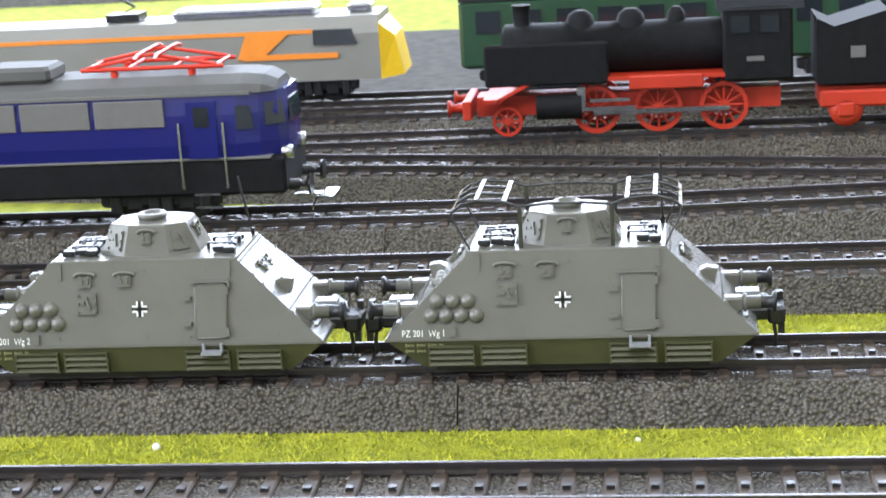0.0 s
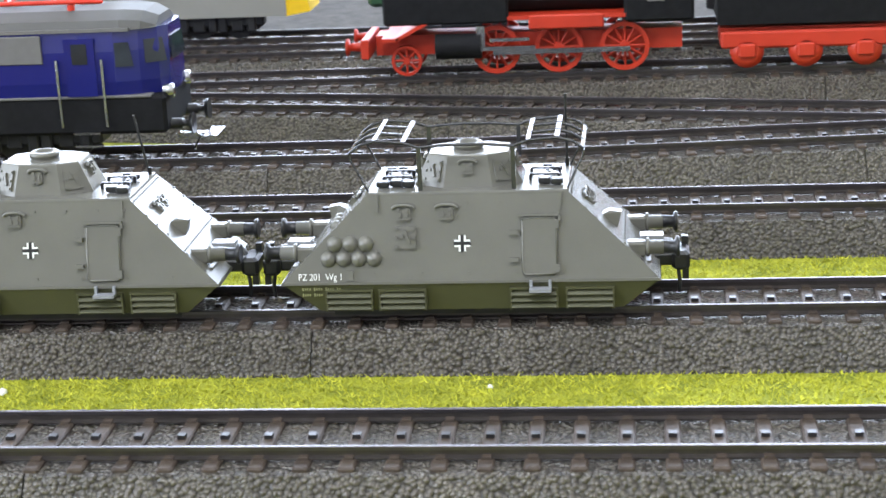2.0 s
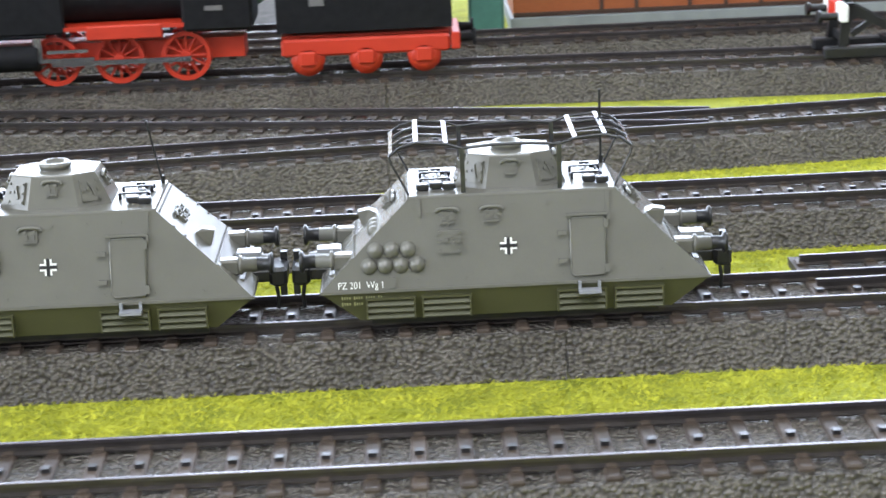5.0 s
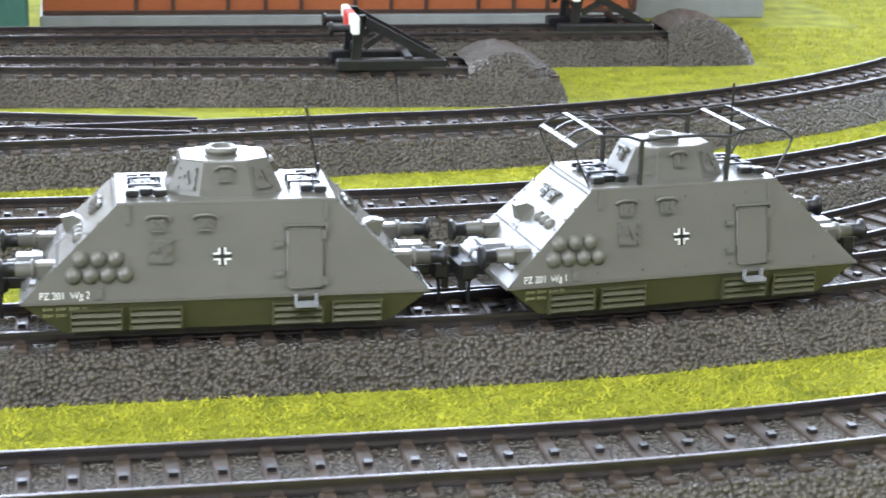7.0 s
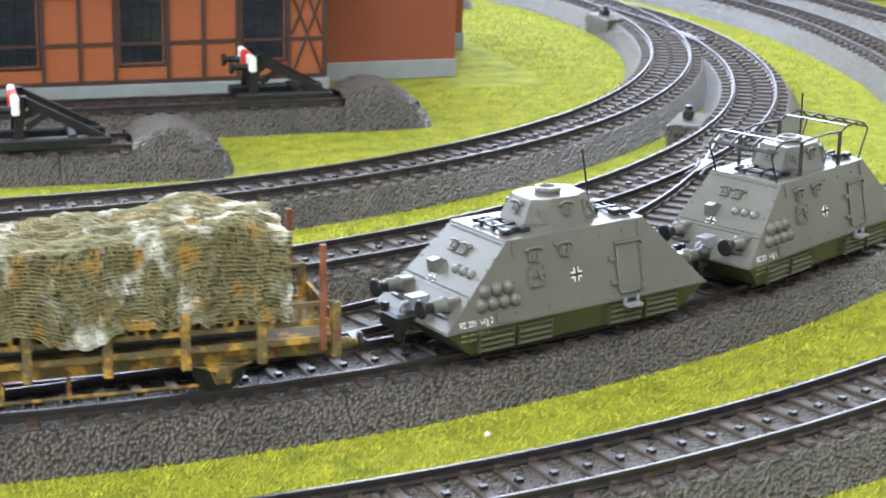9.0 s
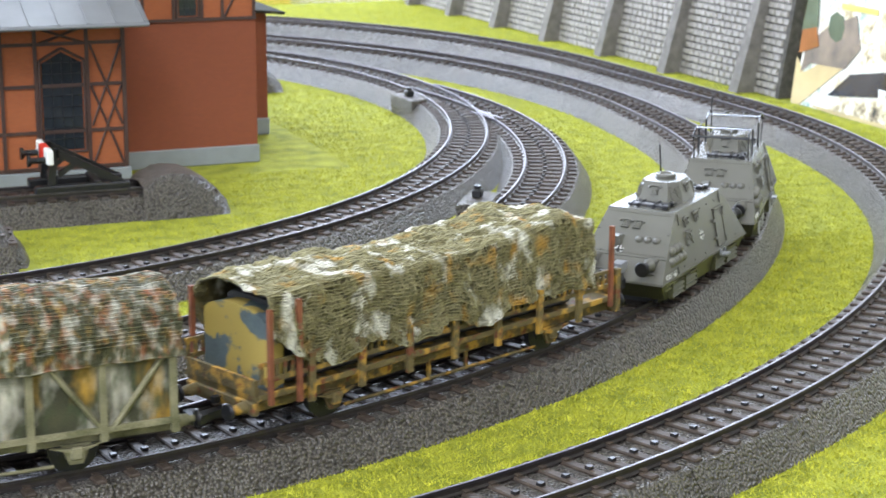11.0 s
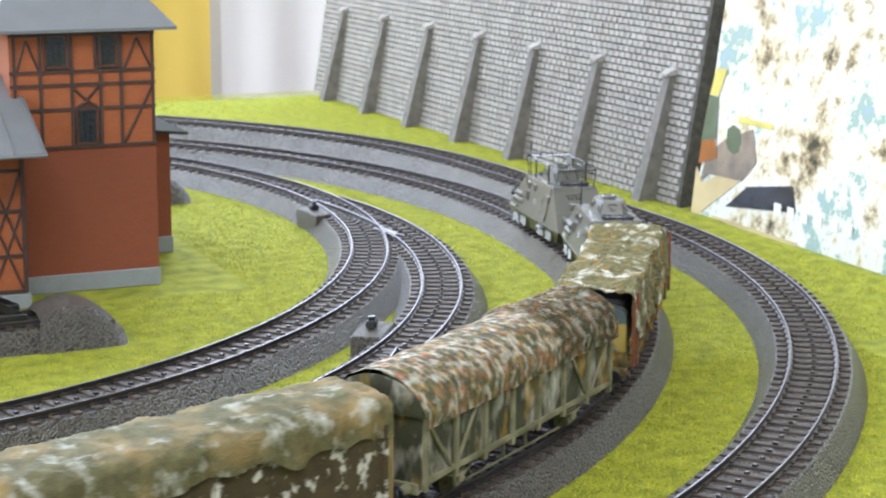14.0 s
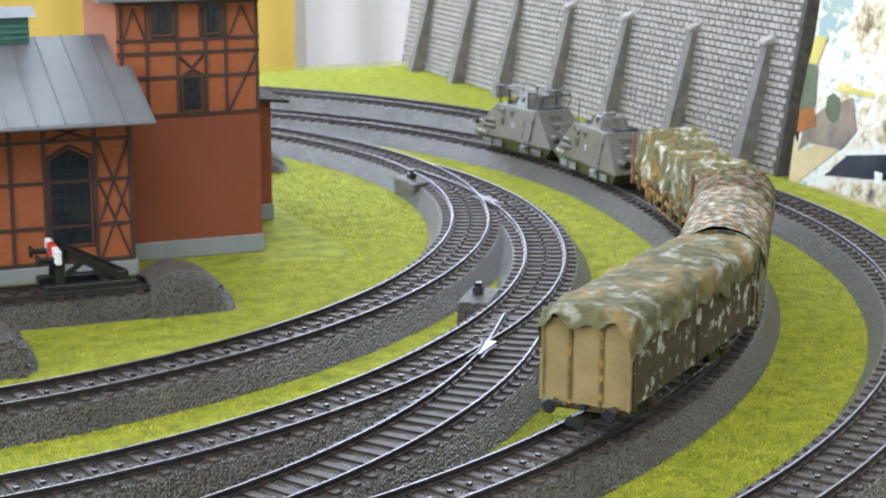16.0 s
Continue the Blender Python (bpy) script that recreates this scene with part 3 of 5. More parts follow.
    for s in (1, -1):
        g = Geo()
        for y in (-3.0, 1.0):
            hatch(g, on_end(0.78, s * y - 0.5 * s, s), 2.6, 2.2)
        m = on_end(0.56, s * -4.2, s)
        base = [m @ Vector(p) for p in ((-1.7, -2.4, 0), (1.7, -2.4, 0), (1.7, 2.0, 0), (-1.7, 2.0, 0))]
        g.loft([base, [m @ Vector(p) for p in ((-1.2, -0.6, 3.0), (1.2, -0.6, 3.0), (1.2, 1.4, 1.6), (-1.2, 1.4, 1.6))]])
        m = on_end(0.36, 0, s)
        bx(g, m, 0, 0, 0.1, 27, 0.7, 0.3)
        rivets(g, m, [(-12.5 + 1.25 * i, 0.9) for i in range(21)])
        rivets(g, on_end(0.97, 0, s), [(-10 + 1.25 * i, 0) for i in range(17)])
        rivets(g, on_end(0.7, 0, s), [(i, j) for i in (-11.6, 11.6) for j in (-3, 0, 3)])
        part("end_plate", g, M_GREY, w)
        if s < 0:
            for i in range(3):
                m = on_end(0.6, -2.6 - 2.9 * i, s)
                part("end_dome", Geo().dome(m.translation, m.to_3x3() @ Vector((0, 0, 1)), 1.35, 1.1), M_GREY, w)
            m = on_end(0.42, 3.0, s)
            g = Geo()
            bx(g, m, 0, 0, 0.12, 3.2, 1.2, 0.14)
            bx(g, m, 0, 0, 0.12, 1.2, 3.2, 0.14)
            c2 = part("cross_marking", g, M_WHITE, w, "white-edged black cross marking")
            g = Geo()
            bx(g, m, 0, 0, 0.2, 3.3, 0.65, 0.1)
            bx(g, m, 0, 0, 0.2, 0.65, 3.3, 0.1)
            part("cross_bar", g, M_BLACK, c2)
        for y in (-9.6, 9.6):
            g = Geo()
            x0 = s * 33.0
            g.cbox(s * 34.8, y, 24.4, 5.4, 3.2, 3.4, 0.5)
            g.lathe((s * 36, y, 24.6), (s, 0, 0), [(0, 1.5), (1.2, 1.5), (1.3, 2.1), (1.9, 2.1), (2.0, 1.6), (4.9, 1.6), (4.95, 1.3), (7.5, 1.3)], 14)
            b = part("buffer", g, M_GREY, w, "grey buffer stock")
            part("buffer_head", Geo().lathe((s * 41.0, y, 24.6), (s, 0, 0), [(0, 1.45), (2.2, 1.4), (2.5, 2.2), (3.0, 2.4), (3.3, 2.0)], 18), M_BLACK, b, "black buffer head")
        g = Geo()
        g.box(s * 38.5, 0, 23.2, 5, 3.4, 3.0)
        g.tube([(s * 40, 0, 23.5), (s * 42.6, 0, 23.2), (s * 43.4, 0, 21.0), (s * 42.0, 0, 19.8)], 0.55)
        part("draw_hook", g, M_TOOLGREY, w, "grey draw hook")
        g = Geo()
        g.cbox(s * 40.0, 0, 19.4, 9, 4.0, 2.8, 0.5).cbox(s * 44.6, 0, 19.6, 3.8, 8.4, 4.2, 0.7).box(s * 45.6, 2.8, 22.2, 1.4, 1.6, 2.4).box(s * 45.6, -2.8, 17.0, 1.4, 1.6, 3.0).tube([(s * 44.0, -3.0, 18.0), (s * 44.4, -3.4, 15.0), (s * 44.2, -3.4, 12.6)], 0.45)
        part("coupling", g, M_BLACK, w, "black close coupling head")
        g = Geo()
        g.box(s * 36.5, -8.5, 21.8, 3.5, 5.5, 0.5, Matrix.Identity(4)).box(s * 36.5, 8.5, 21.8, 3.5, 5.5, 0.5)
        part("foot_plate", g, M_GREY, w)
    # turret
    def oct_ring(z, a, b, c):
        return [(-a, -c, z), (-c * 1.05, -b, z), (c * 1.05, -b, z), (a, -c, z), (a, c, z), (c * 1.05, b, z), (-c * 1.05, b, z), (-a, c, z)]
    lo, hi = oct_ring(37.9, 11.6, 8.2, 5.0), oct_ring(44.3, 8.6, 6.2, 4.0)
    part("turret", Geo().loft([lo, hi, oct_ring(44.6, 8.4, 6.0, 3.9)]), M_GREY, w, "eight-sided field grey turret")
    part("turret_ring", Geo().lathe((-0.3, 0, 44.6), (0, 0, 1), [(0, 3.2), (0.5, 3.2), (0.6, 3.4), (1.3, 3.3), (1.5, 2.9), (1.5, 2.2), (0.9, 2.0), (0.9, 0.1)], 24), M_GREY, w)
    for i in range(8):
        a, b, c, d = (Vector(p) for p in (lo[i], lo[(i + 1) % 8], hi[i], hi[(i + 1) % 8]))
        ctr = (a + b + c + d) / 4
        upv = ((c + d) - (a + b)).normalized()
        ac = (b - a).normalized()
        out = ac.cross(upv).normalized()
        if out.dot(Vector((ctr.x, ctr.y, 0))) < 0:
            out, ac = -out, -ac
        upv = out.cross(ac)
        m = Matrix.Translation(ctr) @ Matrix(((ac.x, upv.x, out.x, 0), (ac.y, upv.y, out.y, 0), (ac.z, upv.z, out.z, 0), (0, 0, 0, 1)))
        g = Geo()
        if abs(ctr.x) < 1 or abs(ctr.y) < 1:
            hatch(g, m @ Matrix.Translation((0, 0.6, 0)), 2.4, 2.2)
        else:
            port_plate(g, m @ Matrix.Diagonal((0.62, 0.7, 0.9, 1)))
        part("turret_plate", g, M_GREY, w)
    # tools on the roof
    for x0, flip in ((-15.6, 1), (16.0, -1)):
        for i, (a, b, kind) in enumerate((((x0 - 2.6, -7.5), (x0 - 2.2, 5.0), 0), ((x0 + 0.2, -6.5), (x0 + 0.4, 5.5), 1), ((x0 + 2.8, -7.5), (x0 + 2.4, 4.0), 0))):
            if flip < 0 and i == 0:
                continue
            g = Geo()
            g.tube([(a[0], a[1], 38.7), (b[0], b[1], 38.7)], 0.38)
            t = part("tool", g, M_TOOLGREY if kind else M_TOOL, w, "hand tool strapped to the roof")
            gh = Geo().cbox(a[0], a[1] + 0.4, 38.8, 2.7, 2.2, 1.3, 0.25).box(b[0], b[1], 38.8, 2.2, 0.9, 1.0)
            part("tool_head", gh, M_TOOL, t)
        g = Geo()
        for y in (-3.0, 2.2):
            g.box(x0, y, 39.3, 6.2, 0.6, 0.35)
            g.box(x0 - 3, y, 38.6, 0.6, 0.8, 1.4).box(x0 + 3, y, 38.6, 0.6, 0.8, 1.4)
        part("tool_strap", g, M_TOOL, w, "dark tool clips")
    part("whip_aerial", Geo().cyl((20.4, 9.2, 37.8), (20.3 - lean, 9.3, 54.0 - lean), 0.28, 6).cyl((20.4, 9.2, 37.8), (20.4, 9.2, 39.6), 0.5, 6), M_BLACK, w, "thin black whip aerial")
    if frame_aerial:
        H0, Z0 = 47.2, 37.9
        for x in (-9.9, 9.9):
            for y in (-9.8, 9.8):
                part("aerial_post", Geo().box(x, y, (Z0 + H0) / 2, 0.9, 0.7, H0 - Z0), M_AERIAL, w, "black aerial post")
        arm = [(13.2, 48.3), (19.2, 48.8), (22.5, 47.9), (24.8, 46.2)]

        def height(x):
            x = abs(x)
            for (xa, za), (xb, zb) in zip([(9.9, H0)] + arm, arm):
                if x <= xb:
                    return za + (zb - za) * (x - xa) / (xb - xa)
            return arm[-1][1]
        for y in (-9.8, 9.8):
            mid = [(-9.9, y, H0), (-4, y, H0 + 0.5), (4, y, H0 + 0.5), (9.9, y, H0)]
            pts = [(-x, y, z) for x, z in reversed(arm)] + mid + [(x, y, z) for x, z in arm]
            part("aerial_rail", Geo().tube(pts, 0.33), M_AERIAL, w, "black frame aerial tube")
            for s in (-1, 1):
                part("aerial_stay", Geo().tube([(s * 24.8, y, 46.2), (s * 24.4, y, 44.6), (s * 22.6, y * 0.99, 41.0), (s * 21.0, y, 37.7)], 0.25), M_AERIAL, w)
        for s in (-1, 1):
            for x in (13.2, 19.2, 24.4):
                tilt = math.atan2(height(x + 0.5) - height(x - 0.5), 1.0)
                m = Matrix.Translation((s * x, 0, height(x) + 0.15)) @ Matrix.Rotation(-s * tilt, 4, "Y")
                part("aerial_crossbar", Geo().box(0, 0, 0, 0.95, 19.6, 0.3, m), M_AERIAL, w, "flat black aerial crossbar")
            for y in (-3.3, 3.3):
                g = Geo().tube([(s * x, y, height(x) + 0.1) for x in (13.2, 16.2, 19.2, 21.8, 24.4)], 0.38)
                part("aerial_rung", g, M_AERIAL, w)
    wheelsets(w, (-17.5, 17.5), 5.6)
    return w


WHEELS = []


def wheelsets(w, xs, r):
    for x0 in xs:
        g, x = Geo(), 0.0
        for y in (-7.6, 7.6):
            g.lathe((x, y - 1.4, 0), (0, 1, 0), [(0, r), (2.2, r), (2.3, r + 0.6), (2.8, r + 0.6)] if y > 0 else [(0, r + 0.6), (0.5, r + 0.6), (0.6, r), (2.8, r)], 20)
        g.cyl((x, -8, 0), (x, 8, 0), 0.9, 8)
        for k in range(5):
            for y in (-9.1, 9.1):
                g.box(3.0 * math.cos(k * 1.2566), y, 3.0 * math.sin(k * 1.2566), 1.2, 0.3, 1.2)
        ob = part("wheelset", g, M_TOOL, w, "dark steel wheelset")
        ob.matrix_basis = pose(x0 * MM, 0, (ZR + r) * MM)
        WHEELS.append((ob, x0, r))


def running_gear(w, half, xs, mt, zf=20.5):
    """Frame ends, axle guards, springs, buffers and couplings of a goods wagon."""
    wheelsets(w, xs, 5.5)
    for s in (1, -1):
        part("solebar", Geo().box(0, s * 11.2, zf, 2 * half, 1.2, 2.6), mt, w)
        for x in xs:
            g = Geo()
            g.extrude([(x - 3.6, s * 11.6, zf - 1), (x + 3.6, s * 11.6, zf - 1), (x + 1.6, s * 11.6, 14.0), (x - 1.6, s * 11.6, 14.0)], (0, s * 0.8, 0))
            g.cbox(x, s * 12.8, 16.9, 3.0, 2.0, 3.2, 0.4)
            a = part("axle_guard", g, mt, w)
            part("leaf_spring", Geo().extrude([(x - 6.5, s * 12.3, zf - 1.2), (x, s * 12.3, zf - 3.4), (x + 6.5, s * 12.3, zf - 1.2), (x, s * 12.3, zf - 2.0)], (0, s * 1.0, 0)), mt, a)
        part("brake_rigging", Geo().tube([(-xs[1] + 5, s * 10.5, 13.5), (xs[1] - 5, s * 10.5, 13.5)], 0.5).box(-6, s * 10.5, 16.5, 0.9, 0.8, 6.5).box(8, s * 10.5, 16.5, 0.9, 0.8, 6.5), mt, w)
    for s in (1, -1):
        part("headstock", Geo().cbox(s * half, 0, zf, 1.8, 27, 3.4, 0.3), mt, w)
        for y in (-10, 10):
            b = part("buffer", Geo().lathe((s * half, y, zf), (s, 0, 0), [(0, 1.7), (3.6, 1.4), (3.7, 0.9), (5.4, 0.9)], 12), mt, w)
            part("buffer_head", Geo().lathe((s * (half + 5.2), y, zf), (s, 0, 0), [(0, 0.9), (0.4, 2.2), (1.0, 2.4), (1.3, 2.0)], 16), M_TOOL, b, "dark buffer head")
        part("coupling", Geo().box(s * (half + 3), 0, 16.6, 10, 2.6, 1.8).box(s * (half + 8), 0, 16.8, 3, 6, 2.2).box(s * (half + 1), 0, zf, 4, 1.6, 1.6), M_BLACK, w, "black coupling head")


def drape(x0, x1, prof, seed, amp, n=110, m=44, sag=None):
    """A cloth surface over an outline prof(u) -> (y, z), u 0..1; returns the grid of points."""
    rng = random.Random(seed)
    off = Vector((rng.random() * 50, rng.random() * 50, seed))
    rows = []
    for i in range(n + 1):
        x = x0 + (x1 - x0) * i / n
        row = []
        for j in range(m + 1):
            u = j / m
            y, z = prof(u, i / n)
            p = Vector((x, y, z))
            d = noise.noise(p * 0.11 + off) * amp + noise.noise(p * 0.33 + off) * amp * 0.5 + noise.noise(p * 0.95 + off) * amp * 0.35
            fold = math.sin(x * 0.55 + 3 * noise.noise(Vector((x * 0.08, seed, 0)))) * amp * 0.35 * abs(2 * u - 1) ** 2
            c = Vector((0, y, z - prof(0.5, 0.5)[1] + 14)).normalized()
            p += c * (d + fold) + Vector((noise.noise(p * 0.2 - off) * amp * 0.5, 0, 0))
            row.append(p)
        rows.append(row)
    return rows


def cloth(rows, thick=0.5):
    g = Geo()
    n, m = len(rows), len(rows[0])
    vs = [p for r in rows for p in r]
    fs = [(i * m + j, i * m + j + 1, (i + 1) * m + j + 1, (i + 1) * m + j) for i in range(n - 1) for j in range(m - 1)]
    return g.add(vs, fs, True)


def net_strands(rows, every_x, every_u, r, seed):
    """Threads of the net lying on the cloth."""
    rng = random.Random(seed)
    g = Geo()
    n, m = len(rows), len(rows[0])
    c = Vector((0, 0, 25))
    def lift(p, k):
        return p + Vector((0, p.y, p.z - 25)).normalized() * k
    for i in range(0, n, every_x):
        pts = [lift(rows[i][j], 0.35 + 0.25 * rng.random()) + Vector((rng.uniform(-0.2, 0.2), 0, 0)) for j in range(m)]
        g.tube(pts, r, 3)
    for j in range(0, m, every_u):
        pts = [lift(rows[i][j], 0.4 + 0.3 * rng.random()) for i in range(0, n, 2)]
        g.tube(pts, r * 0.9, 3)
    return g


def flat_wagon():
    w = thing("stake_wagon", "weathered ochre flat wagon with stakes under a camouflage net", "railway wagon", "armoured train")
    half = 67.0
    running_gear(w, half, (-41, 41), M_WOODY, 20.0)
    part("deck", Geo().box(0, 0, 22.6, 2 * half, 28, 1.4), M_WOODY, w, "ochre plank deck")
    for s in (1, -1):
        for k in range(8):
            x = -half + 8.0 + k * 16.7
            g = Geo()
            g.box(x, s * 14.6, 31.4, 16.0, 0.8, 1.0).box(x, s * 14.6, 27.2, 16.0, 0.8, 1.2).box(x, s * 14.6, 23.2, 16.0, 0.7, 1.4)
            for j in range(7):
                g.box(x - 7.2 + j * 2.4, s * 14.6, 29.3, 1.0, 0.6, 3.6)
            part("side_board", g, M_WOODY, w, "slatted ochre side board")
            g = Geo().box(x + 8.0, s * 15.3, 25.4, 1.9, 1.2, 12.6)
            b = part("stake_pocket", g, M_WOODY, w)
            if k in (0, 7):
                top = 45
                part("stake", Geo().box(x - 5.0 if k < 7 else x + 5.0, s * 15.4, 21 + (top - 21) / 2, 1.3, 1.1, top - 21), M_RUST, b, "rust-red upright stake")
            if k == 0:
                part("stake", Geo().box(x + 4.0, s * 15.5, 33, 1.3, 1.1, 26), M_RUST, b, "rust-red upright stake")
    for s in (1, -1):
        part("end_board", Geo().box(s * half, 0, 25.4, 1.0, 27, 4.0), M_WOODY, w)
    part("load_crate", Geo().cbox(-3, 0, 33.5, 108, 22, 20, 1.0), M_DARKLOAD, w, "dark crate under the net")
    arc = [(-62.5, -12.4, 23.4), (-62.5, 12.4, 23.4)] + [(-62.5, 12.4 * math.cos(a), 39.0 + 4.2 * math.sin(a)) for a in [math.pi * i / 12 for i in range(13)]]
    part("camouflaged_panel", Geo().extrude(arc, (5.0, 0, 0)), M_CAMOEND, w, "blue-grey and ochre camouflaged end panel")

    def prof(u, v):
        a = abs(2 * u - 1)
        sg = 1 if u > 0.5 else -1
        lump = 1.0 + 2.2 * math.exp(-((v - 0.86) / 0.09) ** 2) - 1.0 * math.exp(-((v - 0.55) / 0.2) ** 2)
        if a < 0.42:
            return sg * a / 0.42 * 13.2, 46.9 + lump - 0.7 * (a / 0.42) ** 3
        k = (a - 0.42) / 0.58
        hem = 17.5 + 4.0 * noise.noise(Vector((v * 9, sg * 3.1, 5))) + 1.6 * noise.noise(Vector((v * 60, sg, 2))) - 8.0 * math.exp(-(v / 0.06) ** 2)
        return sg * (13.6 + 2.2 * k), 46.0 + lump * (1 - k) - hem * k
    rows = drape(-63.5, 56, prof, 4, 1.7, 210, 72)
    net = part("camouflage_net", cloth(rows), M_NET, w, "olive, white and ochre camouflage net")
    part("net_threads", net_strands(rows, 1, 1, 0.2, 9), M_NETSTRAND, net, "coarse net threads", "stuff")
    return w


def covered_wagon():
    w = thing("tarpaulin_wagon", "camouflaged goods wagon with a rounded blotched tarpaulin top", "railway wagon", "armoured train")
    half = 60.0
    running_gear(w, half, (-36, 36), M_TARPPOST, 20.0)
    body = Geo()
    body.box(0, 0, 32, 2 * half, 29, 21)
    part("body", body, M_TARPSIDE, w, "blotched olive, white and ochre sides")
    for s in (1, -1):
        for k in range(8):
            x = -half + 1.2 + k * (2 * half - 2.4) / 7
            part("side_post", Geo().box(x, s * 14.9, 31.5, 1.7, 1.3, 24), M_TARPPOST, w)
        for x0, x1 in ((-half + 16, -half + 2), (-half + 18, -half + 31), (half - 16, half - 2), (half - 18, half - 31)):
            part("side_brace", Geo().tube([(x0, s * 14.9, 22), (x1, s * 14.9, 40)], 0.75, 4), M_TARPPOST, w)
        part("side_rail", Geo().box(0, s * 14.9, 22.3, 2 * half, 1.0, 1.4), M_TARPPOST, w)

    def prof(u, v):
        a = (u - 0.5) * math.pi * 1.06
        y, z = 16.2 * math.sin(a), 42.0 + 11.0 * math.cos(a)
        return y, z - (3.0 if u in (0, 1) else 0)
    rows = drape(-half - 1, half + 1, prof, 7, 0.9, 130, 40)
    tp = part("tarpaulin", cloth(rows), M_TARP, w, "green, white, ochre and red blotched tarpaulin")
    part("tarpaulin_scrim", net_strands(rows[88:], 1, 1, 0.2, 19), M_TARP, tp, "", "stuff")
    for s in (1, -1):
        pts = [(s * (half + 0.4), 15.6 * math.sin(a), 41.5 + 10.6 * math.cos(a)) for a in [(-1 + i / 8) * math.pi / 2 for i in range(17)]]
        part("tarpaulin_end", Geo().extrude(pts, (s * 0.6, 0, 0)), M_TARPSIDE, w)
    return w


def box_wagon():
    w = thing("box_wagon", "ochre covered goods wagon with white flecks and a draped olive roof", "railway wagon", "armoured train")
    half = 57.0
    running_gear(w, half, (-34, 34), M_OCHREBOX, 20.0)
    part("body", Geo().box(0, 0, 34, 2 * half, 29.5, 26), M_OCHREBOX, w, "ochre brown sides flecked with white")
    for s in (1, -1):
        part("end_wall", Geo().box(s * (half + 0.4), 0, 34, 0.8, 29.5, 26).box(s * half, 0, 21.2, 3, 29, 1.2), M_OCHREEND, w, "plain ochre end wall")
        # Inner pair is darker, standing in for the dark grooves between end panels.
        for y in (-14.6, -5.2, 5.2, 14.6):
            part("end_post", Geo().cbox(s * (half + 1.4), y, 33.5, 1.0, 1.2, 27, 0.3), M_WOODY if abs(y) < 10 else M_OCHREEND, w)
        for k in (0, 5, 10):
            part("side_post", Geo().box(-half + 1 + k * (2 * half - 2) / 10, s * 15.1, 33, 1.4, 0.9, 26), M_OCHREBOX, w)

    def prof(u, v):
        q = 2 * u - 1
        a = q * math.pi / 2
        y = 16.2 * math.copysign(abs(math.sin(a)) ** 0.75, q)
        z = 45.0 + 6.6 * max(0.0, math.cos(a)) ** 0.6
        k = max(0.0, abs(q) - 0.78) / 0.22
        e = max(0.0, 0.03 - v) / 0.03
        return y, z - k * (4.5 + 5 * noise.noise(Vector((v * 9, q, 3)))) - e * (5.0 + 4.0 * noise.noise(Vector((y * 0.16, 7, 1))))
    rows = drape(-half - 3.6, half + 1, prof, 12, 1.2, 130, 44)
    rf = part("draped_roof", cloth(rows), M_OCHREROOF, w, "olive draped net over the roof")
    part("roof_core", Geo().loft([[(x, 14.6 * math.sin(a), 45.2 + 4.6 * math.cos(a)) for a in [(-1 + i / 6) * math.pi / 2 for i in range(13)]] for x in (-half, half)]), M_OCHREEND, w)
    return w


wagon_one = armoured_wagon("field grey armoured wagon with turret and black frame aerial", "PZ 201  Wg 1", True)
wagon_two = armoured_wagon("field grey armoured wagon with turret and whip aerial", "PZ 201  Wg 2", False, 2.4)
wagon_flat, wagon_tarp, wagon_box = flat_wagon(), covered_wagon(), box_wagon()


# ---- parked locomotives ----
def bogie_block(g, x, y, n, r=5.5):
    for k in range(n):
        cx = x + (k - (n - 1) / 2) * 16
        g.lathe((cx, y - 9.4, ZR + r), (0, 1, 0), [(0, r), (2.4, r)], 16)
        g.cbox(cx, y - 11.6, ZR + r, 5, 2, 5, 0.5)
    g.cbox(x, y - 11.2, ZR + 7.5, 16 * n + 6, 2.4, 4.5, 0.8)
    g.cbox(x, y, ZR + 6, 16 * n, 15, 6, 0.8)
    for k in range(n):
        cx = x + (k - (n - 1) / 2) * 16
        g.cbox(cx - 6, y - 12.2, ZR + 6.5, 3.4, 2.4, 6.5, 0.5).cbox(cx + 6, y - 12.2, ZR + 6.5, 3.4, 2.4, 6.5, 0.5)


